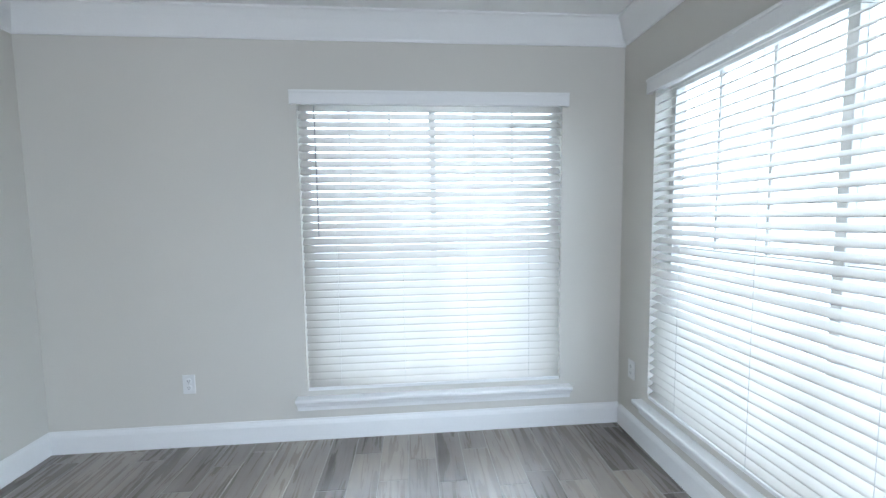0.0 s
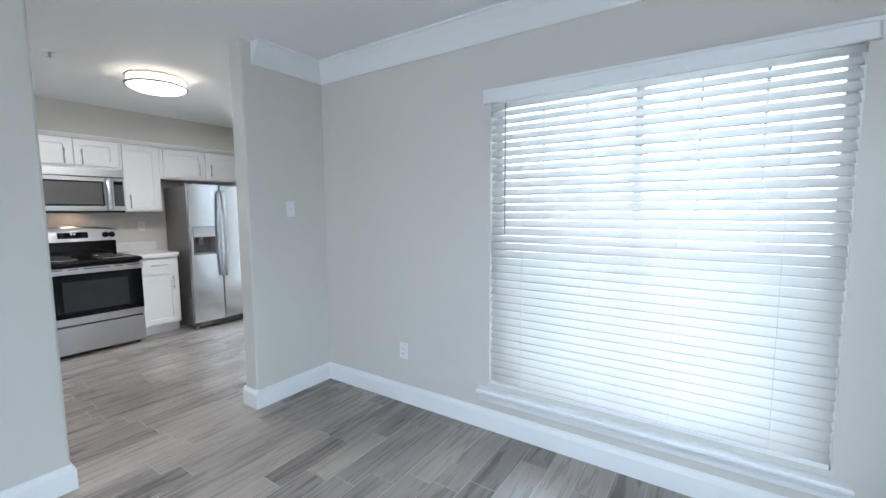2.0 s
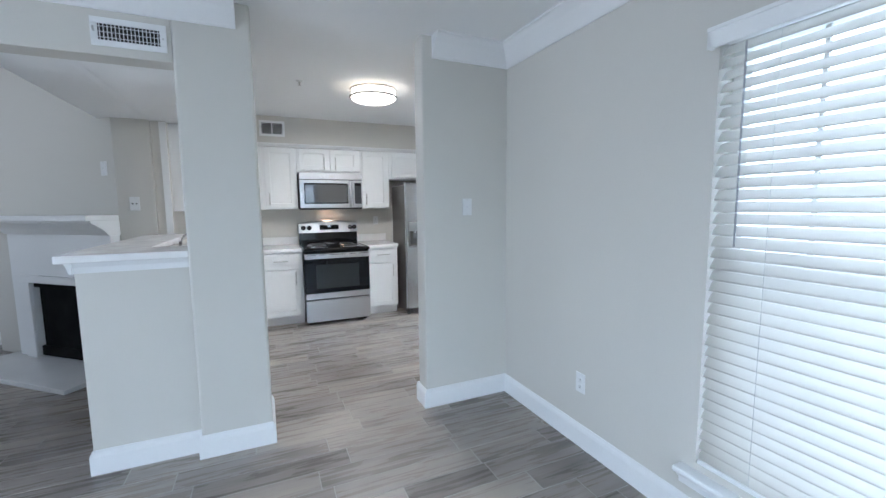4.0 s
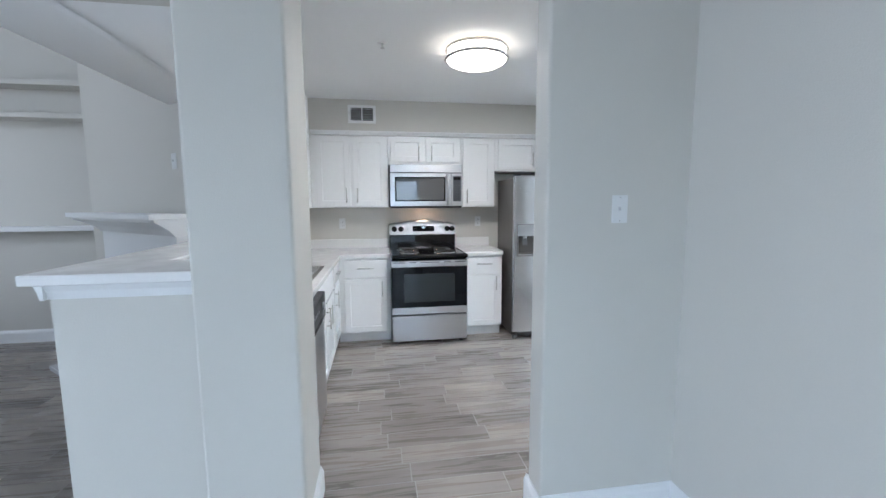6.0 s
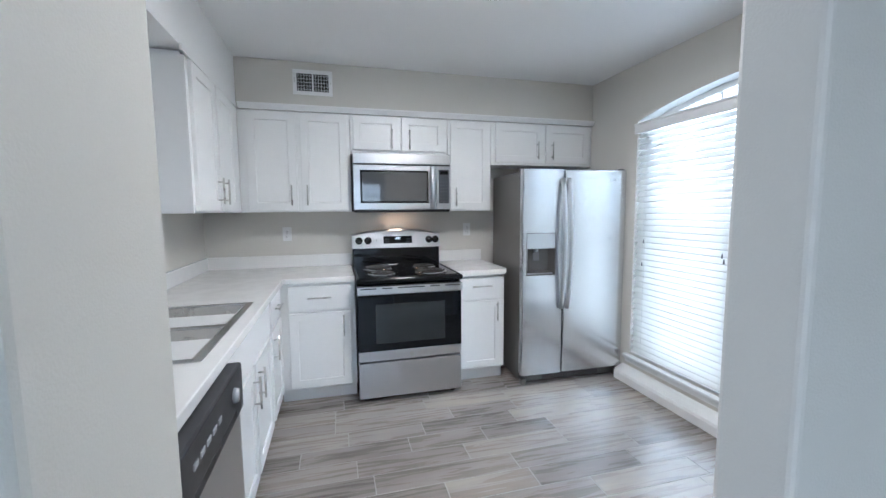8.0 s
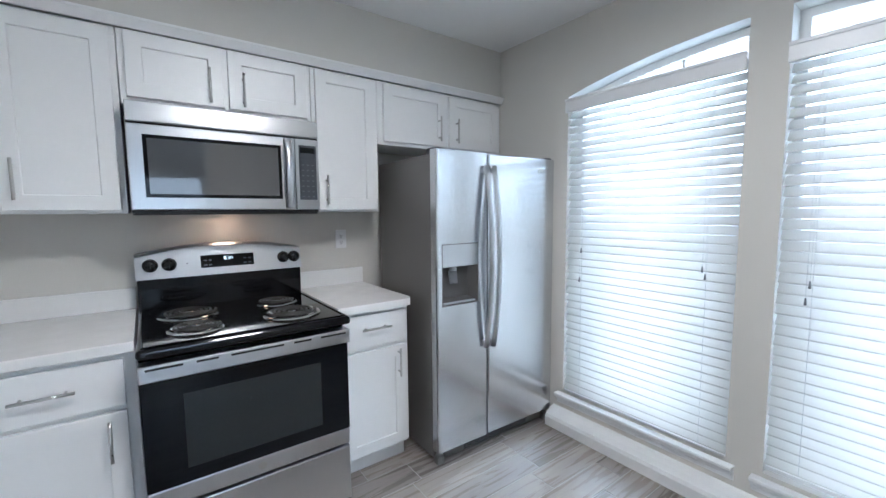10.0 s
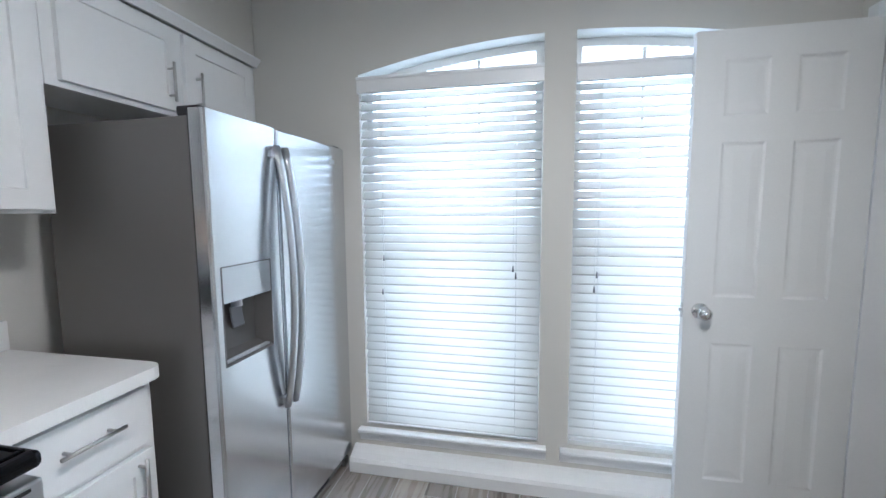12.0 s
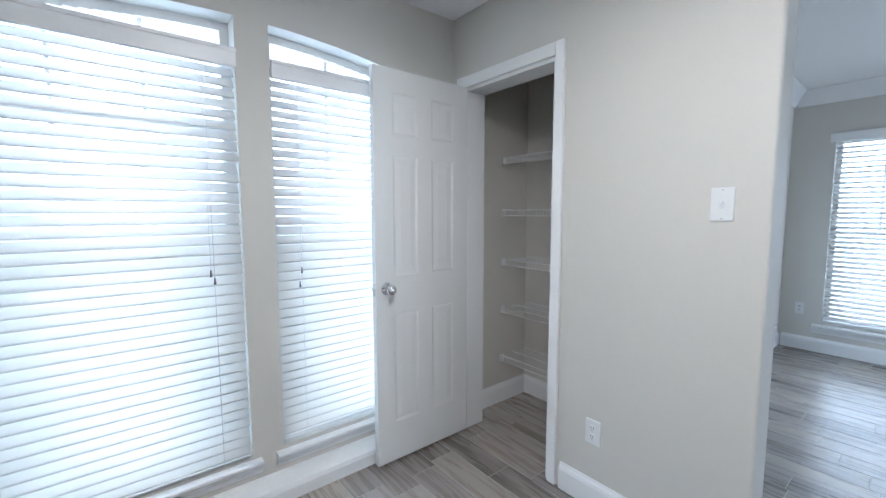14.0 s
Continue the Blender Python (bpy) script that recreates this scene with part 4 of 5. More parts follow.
refrigerator(pose(-4.320, 3.551, 0, 0, 0, 88.6))


def ring(bm, r, tr, m, seg=40, k=8, flat=1.0):
    rows = []
    for i in range(seg):
        a = 2 * math.pi * i / seg
        rows.append([bm.verts.new(m @ Vector(((r + tr * math.cos(b)) * math.cos(a), (r + tr * math.cos(b)) * math.sin(a), tr * flat * math.sin(b)))) for b in [2 * math.pi * j / k for j in range(k)]])
    for i in range(seg):
        p, q = rows[i], rows[(i + 1) % seg]
        for j in range(k):
            bm.faces.new((p[j], q[j], q[(j + 1) % k], p[(j + 1) % k]))
    return bm


def oven_range(m):
    """Freestanding coil range: local x across, oven door's face at y 0, depth to +y."""
    g = thing("electric_range", m, "stainless electric coil range with a black cooktop", "range")
    w, d, top = 0.752, 0.745, 0.905
    part("body", boxes((0.002, w - 0.002, 0.045, d - 0.03, 0.03, 0.86)), BLACK, g)
    for x in (0.05, w - 0.05):
        part("foot", lathe(bmesh.new(), ((0, 0), (0.02, 0), (0.016, 0.03), (0, 0.03)), 14, pose(x, 0.07, 0)), BLACKP, g)
    part("storage_drawer", boxes((0, w, 0.0, 0.045, 0.035, 0.292), bev=0.006), STEELH, g, "stainless storage drawer")
    dr = part("oven_door", boxes((0, w, 0.0, 0.045, 0.305, 0.375), bev=0.005), STEELH, g, "black glass oven door with stainless trim")
    part("door_glass", boxes((0, w, -0.001, 0.040, 0.376, 0.785), bev=0.003), BLACK_GLASS, dr, "black glass panel")
    part("window", boxes((0.125, w - 0.125, -0.0025, -0.0005, 0.43, 0.712), bev=0.0008), OVEN_WIN, dr, "smoked viewing window")
    hb = bmesh.new()
    box(hb, 0, w, -0.038, 0.030, 0.786, 0.846, 0.006, 3)
    part("door_handle", hb, STEELH, dr, "full-width stainless handle bar")
    # slots aren't cut: dark bars carry their shade
    for x0, x1 in ((0.02, 0.13), (0.17, 0.24), (0.28, 0.47), (0.51, 0.58), (0.62, 0.73)):
        part("vent_slot", boxes((x0, x1, -0.0395, -0.030, 0.828, 0.836), bev=0.001), SLOT_SHADE, dr)
    part("maker_mark", lathe(bmesh.new(), ((0, 0.001), (0.016, 0.001), (0.016, 0), (0, 0)), 20, pose(w / 2, 0.0, 0.34, 90)), NICKEL, dr)
    ct = bmesh.new()
    box(ct, -0.002, w + 0.002, -0.045, d - 0.06, 0.868, top, 0.014, 4)
    c = part("cooktop", ct, BLACK, g, "glossy black enamel cooktop")
    part("rim", boxes((0.02, w - 0.02, -0.02, -0.012, top, top + 0.004), (0.02, w - 0.02, d - 0.12, d - 0.112, top, top + 0.004), (0.012, 0.02, -0.02, d - 0.112, top, top + 0.004), (w - 0.02, w - 0.012, -0.02, d - 0.112, top, top + 0.004), bev=0.002), BLACK, c)
    for x, y, r in ((0.19, 0.15, 0.085), (0.19, 0.43, 0.105), (0.56, 0.16, 0.105), (0.56, 0.44, 0.085)):
        b = part("burner", lathe(bmesh.new(), ((r * 0.2, -0.006 + 0.004), (r * 0.85, 0.001), (r * 1.02, 0.007), (r * 1.13, 0.008), (r * 1.18, 0.002)), 40, pose(x, y, top)), CHROME, c, "chrome drip bowl with a black coil", True)
        co = bmesh.new()
        n = 4
        pts = []
        for i in range(150):
            u = i / 149
            a = 2 * math.pi * n * u
            rr = r * (0.25 + 0.72 * u)
            pts.append((x + rr * math.cos(a), y + rr * math.sin(a), top + 0.014))
        tube(co, pts, r * 0.058, 8, 0.8)
        part("coil", co, COIL, b, "dark spiral heating coil", True)
        part("coil_cap", lathe(bmesh.new(), ((0, 0.016), (r * 0.17, 0.015), (r * 0.2, 0.010), (0, 0.010)), 20, pose(x, y, top)), CHROME, b, "", True)
        for a in (0.5, 2.6, 4.7):
            part("coil_support", boxes((-r * 0.98, -0.01, -0.002, 0.002, 0.006, 0.0105)), CHROME, b).matrix_basis = pose(x, y, top, 0, 0, math.degrees(a))
    # riser and bowed control panel
    rs = bmesh.new()
    box(rs, 0.004, w - 0.004, d - 0.115, d - 0.03, 0.86, 1.055, 0.010, 3)
    part("riser", rs, BLACK, g, "glossy black riser")
    bg = bmesh.new()
    n = 20
    prev = None
    for i in range(n + 1):
        x = w * i / n
        zt = 1.165 + 0.045 * (1 - (2 * i / n - 1) ** 2)
        cur = [bg.verts.new(p) for p in ((x, d - 0.125, 1.052), (x, d - 0.098, zt - 0.012), (x, d - 0.090, zt - 0.002), (x, d - 0.082, zt), (x, d - 0.03, zt), (x, d - 0.03, 1.052))]
        if prev:
            for k in range(6):
                bg.faces.new((prev[k], cur[k], cur[(k + 1) % 6], prev[(k + 1) % 6]))
        else:
            bg.faces.new(cur)
        prev = cur
    bg.faces.new(prev[::-1])
    bmesh.ops.recalc_face_normals(bg, faces=bg.faces)
    cp = part("control_panel", bg, STEELH, g, "bowed stainless control panel")
    tilt = pose(0, d - 0.1125, 1.115, -12.5)
    part("display", boxes((0.262, 0.505, -0.004, 0.001, -0.028, 0.034), bev=0.001), BLACK_GLASS, cp, "black clock display").matrix_basis = tilt
    text("8:30", 0.024, tilt @ pose(0.385, -0.0050, 0.014, 90), DIGITS, cp, "clock_digits")
    for i in range(4):
        for x in (0.275, 0.455):
            for zz in (-0.018, 0.006):
                if i < 2:
                    part("key_print", boxes((x + i * 0.022, x + i * 0.022 + 0.014, -0.0046, -0.0038, zz, zz + 0.006)), KEYPRINT, cp).matrix_basis = tilt
    for x in (0.058, 0.132, 0.655, 0.712):
        kn = part("knob", lathe(bmesh.new(), ((0, 0.030), (0.018, 0.030), (0.022, 0.026), (0.026, 0.009), (0.031, 0.006), (0.031, 0.0), (0, 0)), 26, tilt @ pose(x, 0, 0.0, 90)), BLACK, cp, "black burner knob", True)
        part("pointer", boxes((x - 0.003, x + 0.003, -0.034, -0.004, -0.022, 0.022), bev=0.001), BLACK, kn).matrix_basis = tilt
    part("pilot_light", lathe(bmesh.new(), ((0, 0.003), (0.003, 0.002), (0.003, 0), (0, 0)), 10, tilt @ pose(0.205, 0, 0, 90)), BLACKP, cp)
    return g


oven_range(pose(-4.353, 2.326, 0, 0, 0, 90))


def microwave(m):
    """Over-the-range microwave: local x across, face at y 0."""
    w, h, d = 0.758, 0.44, 0.40
    g = thing("microwave_oven", m, "stainless over-the-range microwave under the cabinet", "microwave")
    part("case", boxes((0.002, w - 0.002, 0.03, d, 0.012, h), bev=0.003), FRIDGE_SIDE, g)
    part("underside", boxes((0.0, w, 0.02, d - 0.01, 0.0, 0.0118), (0.004, w - 0.004, 0.024, 0.060, -0.009, 0.002), bev=0.002), BLACKP, g, "black underside with the range lamp")
    part("top_grille", boxes((0, w, -0.004, 0.03, h - 0.080, h), bev=0.004), STEELH, g, "stainless vent strip")
    # dark filler gives the shade of the gap above the door
    part("gap", boxes((0.002, w - 0.002, 0.004, 0.03, h - 0.088, h - 0.080)), SLOT_SHADE, g)
    dx = 0.640
    dr = part("door", boxes((0, dx, -0.006, 0.03, 0.012, h - 0.088), bev=0.004), STEELH, g, "stainless door with a smoked window")
    part("window_surround", boxes((0.050, 0.578, -0.0078, -0.0055, 0.062, h - 0.128), bev=0.0008), BLACK_GLASS, dr)
    part("window", boxes((0.064, 0.564, -0.0092, -0.0070, 0.076, h - 0.142), bev=0.0008), MW_WIN, dr, "smoked grey window")
    hb = bmesh.new()
    rows = []
    for i in range(17):
        u = i / 16
        y, z = -0.007 - 0.032 * math.sin(math.pi * u) ** 0.7, 0.020 + (h - 0.116) * u
        rows.append([hb.verts.new((0.609 + x, y + dy, z)) for x, dy in ((-0.019, 0.003), (-0.014, -0.003), (0, -0.005), (0.014, -0.003), (0.019, 0.003), (0, 0.005))])
    for p, q in zip(rows, rows[1:]):
        for i in range(6):
            hb.faces.new((p[i], p[(i + 1) % 6], q[(i + 1) % 6], q[i]))
    hb.faces.new(rows[0])
    hb.faces.new(rows[-1][::-1])
    bmesh.ops.recalc_face_normals(hb, faces=hb.faces)
    part("handle", hb, STEELH, dr, "broad bowed stainless handle", True)
    cp = part("control_panel", boxes((dx + 0.003, w, -0.006, 0.03, 0.012, h - 0.088), bev=0.004), STEELH, g, "stainless control panel")
    kp = part("keypad", boxes((dx + 0.020, w - 0.014, -0.0085, -0.0055, 0.060, h - 0.118), bev=0.0008), KEYPAD, cp, "black keypad")
    part("display", boxes((dx + 0.028, w - 0.022, -0.0095, -0.0080, h - 0.155, h - 0.128)), BLACK, kp)
    for r in range(7):
        for c in range(3):
            x = dx + 0.029 + c * 0.0245
            z = 0.072 + r * 0.0255
            part("key_print", boxes((x + 0.002, x + 0.013, -0.0091, -0.0084, z, z + 0.005)), KEYPRINT, kp)
    part("maker_mark", boxes((w / 2 - 0.025, w / 2 + 0.025, -0.0052, -0.0035, h - 0.052, h - 0.030), bev=0.0006), NICKEL, g)
    lamp = part("range_lamp", boxes((w / 2 - 0.05, w / 2 + 0.05, 0.25, 0.32, -0.003, -0.0002)), RANGE_GLOW, g, "lit warm range lamp")
    return g


RANGE_GLOW = glow_material("lit_range_lamp", (1.0, 0.62, 0.36), 18.0)
microwave(pose(-4.693, 2.338, 1.361, 0, 0, 90))


def ceiling_light(x, y):
    c = thing("ceiling_light", pose(x, y, CEIL_Z), "lit round flush ceiling light with two nickel rings", "ceiling light")
    part("pan", lathe(bmesh.new(), ((0, 0), (0.195, 0), (0.195, -0.012), (0, -0.012)), 48), PLATE, c, "", True)
    dz = part("diffuser", lathe(bmesh.new(), ((0.198, -0.012), (0.200, -0.078), (0.196, -0.098), (0.165, -0.114), (0.10, -0.124), (0, -0.128)), 48), LAMP, c, "glowing white acrylic diffuser", True)
    part("ring", ring(bmesh.new(), 0.205, 0.009, pose(0, 0, -0.022), 56, 10), NICKEL, c, "brushed nickel ring", True)
    part("ring", ring(bmesh.new(), 0.209, 0.010, pose(0, 0, -0.084), 56, 10), NICKEL, c, "brushed nickel ring", True)
    for a in range(3):
        t = math.radians(40 + a * 120)
        part("strut", tube(bmesh.new(), ((0.210 * math.cos(t), 0.210 * math.sin(t), -0.012), (0.213 * math.cos(t), 0.213 * math.sin(t), -0.084)), 0.003, 8), NICKEL, c)


ceiling_light(-3.25, 2.90)


def wall_vent(m, w, h, cols, rows, bars, label):
    """Register: local x across, face towards -y, z up from its foot."""
    v = thing("air_vent", m, label, "air vent")
    b = 0.028
    fr = boxes((0, w, -0.006, 0, 0, b), (0, w, -0.006, 0, h - b, h), (0, b, -0.006, 0, b, h - b), (w - b, w, -0.006, 0, b, h - b), bev=0.002)
    part("frame", fr, TRIM, v, "white stamped metal frame")
    # dark sheet behind the fins, standing for the shaded duct
    part("duct_shade", boxes((b, w - b, -0.001, 0.0, b, h - b)), SLOT_SHADE, v)
    for i in range(cols):
        x = b + (w - 2 * b) * (i + 0.5) / cols
        part("fin", boxes((x - 0.0013, x + 0.0013, -0.006, -0.002, b, h - b)), TRIM, v)
    for j in range(rows):
        z = b + (h - 2 * b) * (j + 0.5) / rows
        part("louvre", boxes((b, w - b, -0.005, -0.0015, z - 0.0009, z + 0.0009)), TRIM, v)
    if bars:
        part("centre_bar", boxes((w / 2 - 0.006, w / 2 + 0.006, -0.0062, -0.001, b, h - b)), TRIM, v)
    for x in (b / 2, w - b / 2):
        part("screw", lathe(bmesh.new(), ((0, 0.001), (0.004, 0.0005), (0.004, 0), (0, 0)), 10, pose(x, -0.006, h / 2, 90)), NICKEL, v)
    part("damper_lever", boxes((b * 0.35, b * 0.55, -0.014, -0.006, h * 0.5, h * 0.66), bev=0.001), NICKEL, v)
    return v


wall_vent(pose(-4.7815, 1.930, 2.218, 0, 0, 90), 0.280, 0.180, 11, 5, True, "white louvred air vent on the kitchen soffit")
wall_vent(pose(DW - 0.003, 1.226, 2.156, 0, 0, 90), 0.302, 0.130, 16, 3, False, "white air vent in the header above the bar")


def wall_plate(name, m, kind, label, category):
    """Cover plate: local x across, face towards -y, centred."""
    p = thing(name, m, label, category)
    part("plate", boxes((-0.035, 0.035, -0.006, 0, -0.057, 0.057), bev=0.003), PLATE, p, "white plastic cover plate")
    if kind == "outlet":
        for z in (-0.020, 0.020):
            s = part("socket", lathe(bmesh.new(), ((0, 0.0025), (0.015, 0.002), (0.0165, 0), (0, 0)), 20, pose(0, -0.006, z, 90)), PLATE, p)
            # small dark blocks instead of holes, with the shade as colour
            for x in (-0.006, 0.006):
                part("slot", boxes((x - 0.0013, x + 0.0013, -0.0092, -0.0080, z - 0.002, z + 0.007)), SLOT_SHADE, s)
            part("earth_hole", boxes((-0.002, 0.002, -0.0092, -0.0080, z - 0.011, z - 0.007)), SLOT_SHADE, s)
    elif kind == "switch":
        part("toggle", boxes((-0.005, 0.005, -0.018, -0.005, -0.006, 0.010), bev=0.002), PLATE, p)
        part("surround", boxes((-0.008, 0.008, -0.0072, -0.0055, -0.014, 0.014), bev=0.0006), PLATE, p)
    else:
        for x in (-0.014, 0.014):
            part("jack", lathe(bmesh.new(), ((0, 0.006), (0.005, 0.006), (0.006, 0), (0, 0)), 12, pose(x, -0.006, 0, 90)), BLACKP, p)
    for z in (-0.048, 0.048) if kind != "outlet" else (0,):
        part("screw", lathe(bmesh.new(), ((0, 0.0012), (0.003, 0.0008), (0.003, 0), (0, 0)), 10, pose(0, -0.006, z, 90)), NICKEL, p)
    return p


wall_plate("wall_outlet", pose(-1.211, DN, 0.374), "outlet", "white duplex outlet on the dining room wall", "outlet")
wall_plate("wall_outlet", pose(DE, 3.395, 0.40, 0, 0, -90), "outlet", "white duplex outlet beside the wide window", "outlet")
wall_plate("light_switch", pose(DW, 3.203, 1.375, 0, 0, 90), "switch", "white toggle switch on the wall stub", "light switch")
wall_plate("light_switch", pose(KE, 3.022, 1.357, 0, 0, -90), "switch", "white toggle switch beside the kitchen opening", "light switch")
wall_plate("wall_outlet", pose(KE, 3.470, 0.350, 0, 0, -90), "outlet", "white duplex outlet low beside the pantry", "outlet")
wall_plate("wall_outlet", pose(KW, 1.812, 1.18, 0, 0, 90), "outlet", "white duplex outlet above the counter", "outlet")
wall_plate("wall_outlet", pose(KW, 3.365, 1.19, 0, 0, 90), "outlet", "white duplex outlet beside the refrigerator", "outlet")


def sprinkler(x, y):
    s = thing("sprinkler_head", pose(x, y, CEIL_Z), "small white fire sprinkler on the ceiling", "sprinkler")
    part("escutcheon", lathe(bmesh.new(), ((0, -0.006), (0.02, -0.006), (0.034, -0.001), (0.034, 0), (0, 0)), 24), PLATE, s, "", True)
    part("body", lathe(bmesh.new(), ((0, -0.03), (0.006, -0.03), (0.010, -0.006), (0, -0.006)), 14), NICKEL, s, "", True)
    part("deflector", lathe(bmesh.new(), ((0, -0.036), (0.013, -0.036), (0.013, -0.033), (0, -0.033)), 16), NICKEL, s)


sprinkler(-3.27, 2.266)

# the dining room's north wall stands a little out of square, with all that is on it
skew = Matrix.Translation((DW, DN, 0)) @ pose(0, 0, 0, 0, 0, 0.5) @ Matrix.Translation((-DW, -DN, 0))
for name in ("wall_north", "window_1", "window_sill", "window_blind", "baseboard", "crown_moulding", "wall_outlet"):
    ob = bpy.data.objects[name]
    ob.matrix_basis = skew @ ob.matrix_basis

# ---------------------------------------------------------------- living room beyond the bar
A, B = Vector((-3.67, 0.83, 0)), Vector((-4.84, -0.515, 0))
structure("wall_chimney", prism(bmesh.new(), [(-3.67, 1.088), (A.x, A.y), (B.x, B.y), (KW, -0.515), (KW, 1.088)], 0, 3.7), WALL, "greige chimney breast set across the corner", "wall")


def fireplace():
    """Local x runs along the breast from its kitchen end, y into the wall."""
    along = (B - A).normalized()
    ang = math.degrees(math.atan2(along.y, along.x))
    f = thing("fireplace", Matrix.Translation(A) @ pose(0, 0, 0, 0, 0, ang + 180) @ pose(0, 0, 0), "white mantel fireplace with a black firebox", "fireplace")
    # in this frame x is negative along the breast, front is +y turned to the room
    s = -1
    def seg(a, b, y0, y1, z0, z1, bev=0.004):
        return boxes((min(s * a, s * b), max(s * a, s * b), -y1, -y0, z0, z1), bev=bev)
    def loft(levels):
        bm, prev = bmesh.new(), None
        for a, b, y, z in levels:
            cur = [bm.verts.new(p) for p in ((-a, -0.002, z), (-b, -0.002, z), (-b, -y, z), (-a, -y, z))]
            if prev:
                for i in range(4):
                    bm.faces.new((prev[i], prev[(i + 1) % 4], cur[(i + 1) % 4], cur[i]))
            else:
                bm.faces.new(cur)
            prev = cur
        bm.faces.new(prev[::-1])
        bmesh.ops.recalc_face_normals(bm, faces=bm.faces)
        return bm

    part("shelf", seg(0.0, 1.60, 0.002, 0.25, 1.295, 1.335), TRIM, f, "white mantel shelf")
    part("cornice", loft(((0.0, 1.34, 0.09, 1.17), (0.0, 1.34, 0.10, 1.185), (0.0, 1.39, 0.13, 1.22), (0.0, 1.48, 0.18, 1.255), (0.0, 1.55, 0.215, 1.275), (0.0, 1.55, 0.22, 1.295))), TRIM, f, "white crown under the shelf")
    part("frieze", seg(0.01, 1.33, 0.002, 0.08, 0.80, 1.17), TRIM, f, "white painted frieze")
    part("leg", seg(0.01, 0.25, 0.002, 0.08, 0.04, 0.80), TRIM, f, "white painted leg")
    part("leg", seg(1.06, 1.33, 0.002, 0.08, 0.04, 0.80), TRIM, f, "white painted leg")
    part("casing", boxes((-1.19, -1.06, -0.105, -0.08, 0.04, 0.735), (-0.25, -0.12, -0.105, -0.08, 0.04, 0.735), (-1.19, -0.12, -0.105, -0.08, 0.735, 0.80), bev=0.006), TRIM, f, "raised white casing")
    # flat panel, no recess cut: its darkness is painted on
    part("firebox", seg(0.251, 1.059, 0.004, 0.03, 0.045, 0.798), FIREBOX_DARK, f, "near-black panel standing for the shaded firebox recess")
    part("firebox_lintel", seg(0.251, 1.059, 0.03, 0.07, 0.69, 0.733), FIREBOX_DARK, f)
    part("firebox_grille", seg(0.251, 1.059, 0.03, 0.06, 0.05, 0.14), FIREBOX_DARK, f)
    part("hearth", seg(0.02, 1.45, 0.0, 0.50, 0.0, 0.04, 0.006), HEARTH, f, "white slab hearth")
    return f


fireplace()


def built_in():
    s = thing("built_in_ledges", pose(KW, -0.52, 0), "white ledge and two wall-coloured ledges standing for niche tops", "shelves")
    # upper two are added in wall colour for niche tops with shaded undersides
    for z in (1.15, 2.22, 2.52):
        part("ledge", boxes((0.0, 0.20, -1.5, 0.0, z, z + 0.045), bev=0.004), TRIM if z < 2 else WALL, s)


built_in()
wall_plate("wall_plate", pose(-3.67, 0.944, 1.428, 0, 0, 90), "jack", "white cable plate on the chimney side", "wall plate")
ap = A + (B - A).normalized() * 0.12
wall_plate("light_switch", pose(ap.x, ap.y, 1.72, 0, 0, math.degrees(math.atan2(B.y - A.y, B.x - A.x)) + 180), "switch", "white toggle switch on the chimney breast", "light switch")

# ---------------------------------------------------------------- outside
def outdoors():
    g = bmesh.new()
    box(g, -80, 80, -80, 80, -0.6, -0.14)
    structure("ground", g, material("pale_pavement", (0.42, 0.41, 0.39), 0.9, vary=0.12, scale=0.6, fine=30, bump=0.1), "pale pavement around the building", "ground")
    # self-lit sheets: the outdoor brightness is put in as emission
    m = bpy.data.materials.new("hazy_daylight")
    m.use_nodes = True
    n, l = m.node_tree.nodes, m.node_tree.links
    b = n["Principled BSDF"]
    geo = n.new("ShaderNodeNewGeometry")
    sp = n.new("ShaderNodeSeparateXYZ")
    l.new(geo.outputs["Position"], sp.inputs[0])
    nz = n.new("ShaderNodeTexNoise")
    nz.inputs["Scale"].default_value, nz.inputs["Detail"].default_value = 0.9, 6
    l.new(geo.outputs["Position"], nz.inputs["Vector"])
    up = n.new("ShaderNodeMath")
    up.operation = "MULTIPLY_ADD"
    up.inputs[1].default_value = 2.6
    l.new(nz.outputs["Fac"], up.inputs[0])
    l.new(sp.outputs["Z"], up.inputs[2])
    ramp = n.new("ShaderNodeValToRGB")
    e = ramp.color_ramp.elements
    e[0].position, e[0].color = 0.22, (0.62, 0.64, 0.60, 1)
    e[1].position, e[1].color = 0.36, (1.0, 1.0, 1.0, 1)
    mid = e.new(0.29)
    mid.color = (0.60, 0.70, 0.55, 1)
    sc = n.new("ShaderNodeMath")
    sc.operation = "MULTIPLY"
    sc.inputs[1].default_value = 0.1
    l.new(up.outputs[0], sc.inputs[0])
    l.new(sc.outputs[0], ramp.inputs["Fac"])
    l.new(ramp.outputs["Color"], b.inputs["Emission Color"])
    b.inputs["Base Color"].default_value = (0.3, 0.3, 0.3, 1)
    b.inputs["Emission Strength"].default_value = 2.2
    structure("backdrop_north", boxes((-40, 40, 24, 24.2, -1, 26)), m, "self-lit backdrop of bright hazy distance outside the windows", "backdrop")
    structure("backdrop_east", boxes((24, 24.2, -40, 40, -1, 26)), m, "self-lit backdrop of bright hazy distance outside the windows", "backdrop")


outdoors()

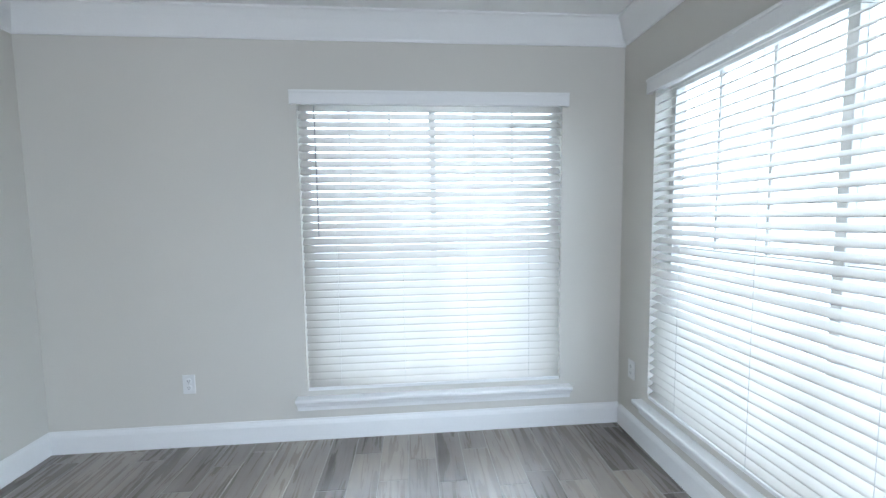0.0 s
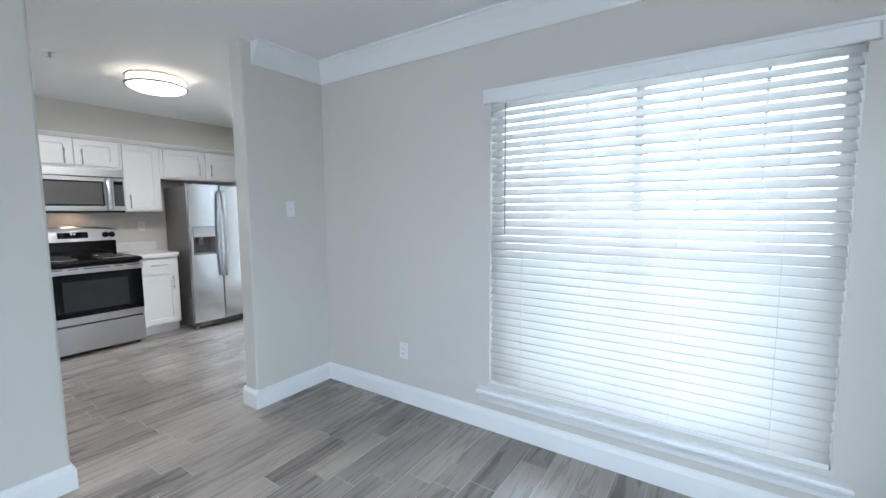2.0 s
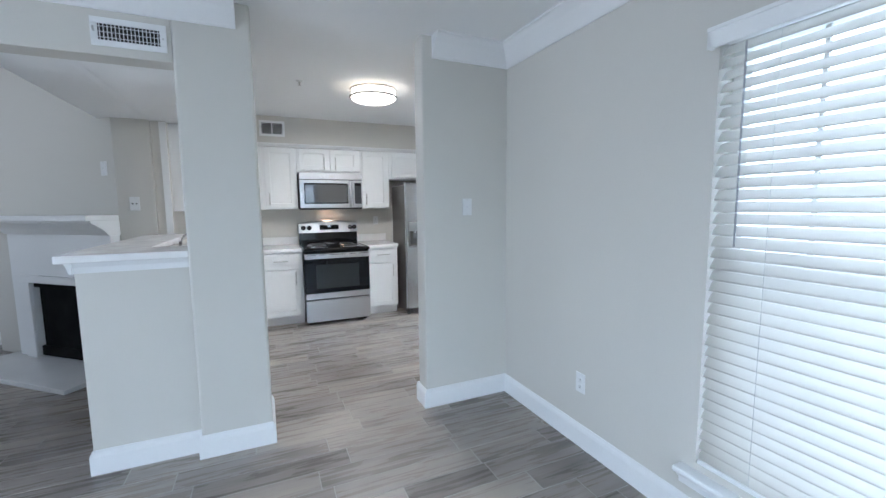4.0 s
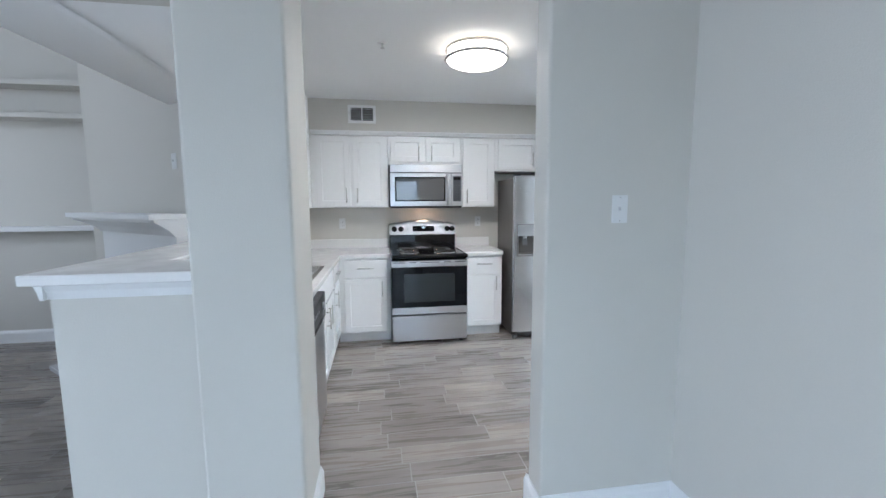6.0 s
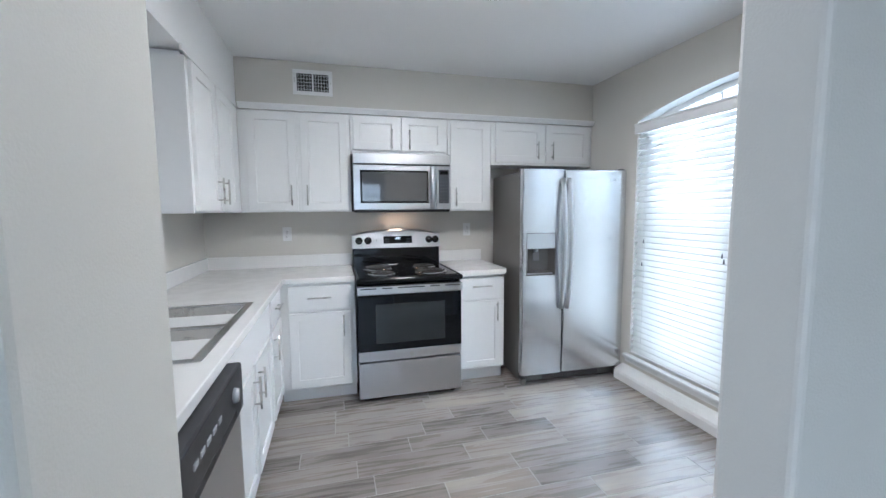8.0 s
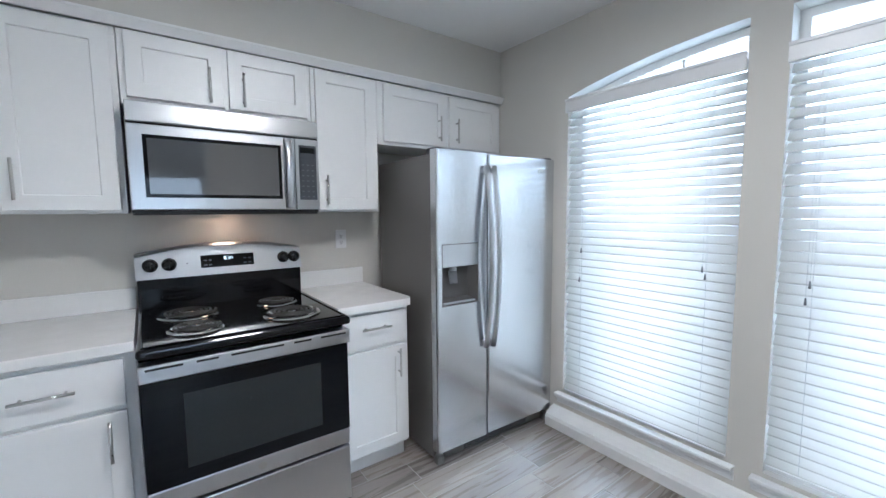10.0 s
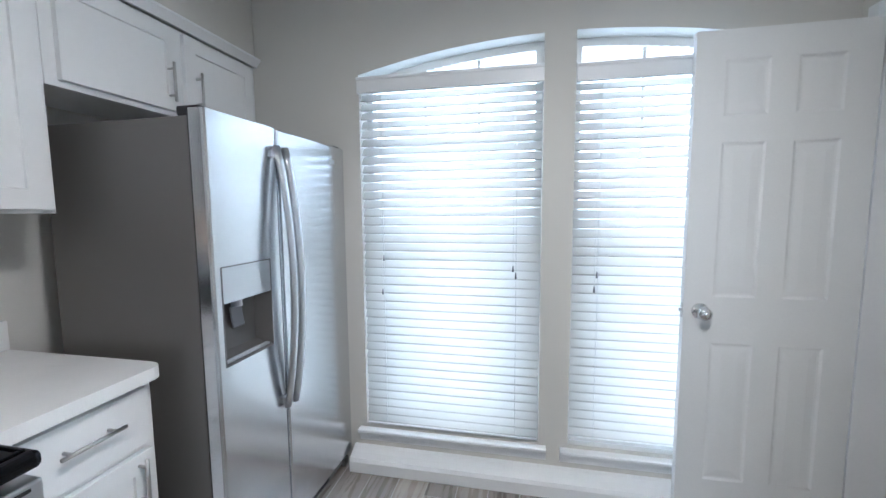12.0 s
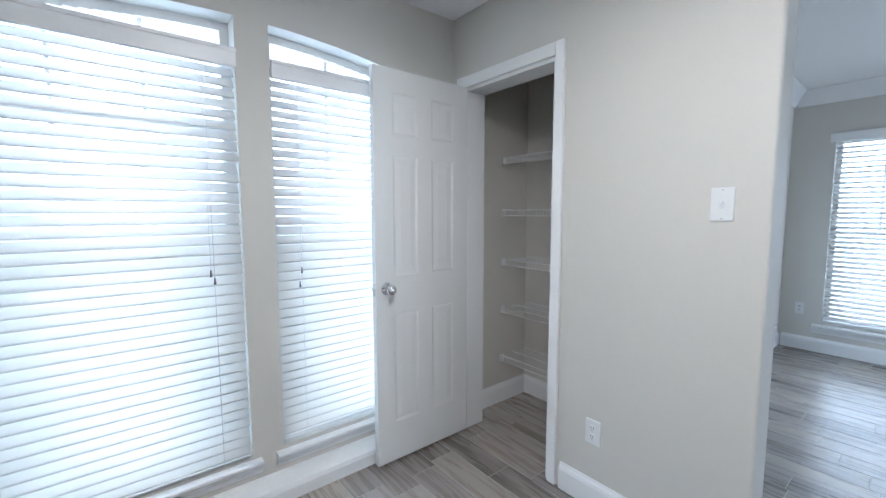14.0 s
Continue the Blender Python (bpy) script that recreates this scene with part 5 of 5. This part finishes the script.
# ---------------------------------------------------------------- floor tiles, laid last
def floor_tiles():
    """Wood-look porcelain planks, 15 cm wide, laid north to south in rows of random stagger."""
    floor = bpy.data.objects["floor"]
    rng = random.Random(7)
    g, pw = 0.0036, 0.1505
    shapes = {}

    def shape(length):
        if length not in shapes:
            bm = bmesh.new()
            w2, l2, c = (pw - g) / 2, length / 2 - g / 2, 0.0010
            lo = [bm.verts.new((x, y, -0.003)) for x, y in ((-w2, -l2), (w2, -l2), (w2, l2), (-w2, l2))]
            md = [bm.verts.new((x, y, -0.0014)) for x, y in ((-w2, -l2), (w2, -l2), (w2, l2), (-w2, l2))]
            hi = [bm.verts.new((x, y, 0)) for x, y in ((-w2 + c, -l2 + c), (w2 - c, -l2 + c), (w2 - c, l2 - c), (-w2 + c, l2 - c))]
            for a, b in ((lo, md), (md, hi)):
                for i in range(4):
                    bm.faces.new((a[i], a[(i + 1) % 4], b[(i + 1) % 4], b[i]))
            bm.faces.new(hi)
            shapes[length] = mesh_of(bm, "plank", PLANK)
        return shapes[length]

    rest_v, rest_f = [], []
    rows = int((DE - KW) / pw) + 1
    count = 0
    for r in range(rows):
        x = KW + 0.04 + (r + 0.5) * pw
        if x - pw / 2 > DE:
            break
        y = SOUTH - rng.uniform(0, 0.6)
        while y < KN + 0.02:
            length = rng.choice((0.61, 0.61, 0.61, 0.46, 0.76))
            yc = y + length / 2
            if x > PB and y > DN + 0.05 or y < SOUTH - 0.3 and yc < SOUTH:
                y += length
                continue
            near = (-4.45 < x < -2.1 and 1.85 < yc < KN) or (-2.1 <= x < DE and 1.3 < yc < DN)
            if near and count < 300:
                o = new("plank", shape(length))
                o.parent = floor
                o.location = (x, yc, 0.0)
                count += 1
            else:
                w2, l2 = (pw - g) / 2, length / 2 - g / 2
                k = len(rest_v)
                rest_v += [(x - w2, yc - l2, -0.0003), (x + w2, yc - l2, -0.0003), (x + w2, yc + l2, -0.0003), (x - w2, yc + l2, -0.0003), (x - w2, yc - l2, -0.003), (x + w2, yc - l2, -0.003), (x + w2, yc + l2, -0.003), (x - w2, yc + l2, -0.003)]
                rest_f += [(k, k + 1, k + 2, k + 3), (k + 4, k + 5, k + 1, k), (k + 5, k + 6, k + 2, k + 1), (k + 6, k + 7, k + 3, k + 2), (k + 7, k + 4, k, k + 3)]
            y += length
    me = bpy.data.meshes.new("far_planks")
    me.from_pydata(rest_v, [], rest_f)
    me.materials.append(PLANK)
    o = new("far_planks", me)
    o.parent = floor
    tagged(o, "grey-brown wood-look tiles farther off", "", "", "stuff")


floor_tiles()
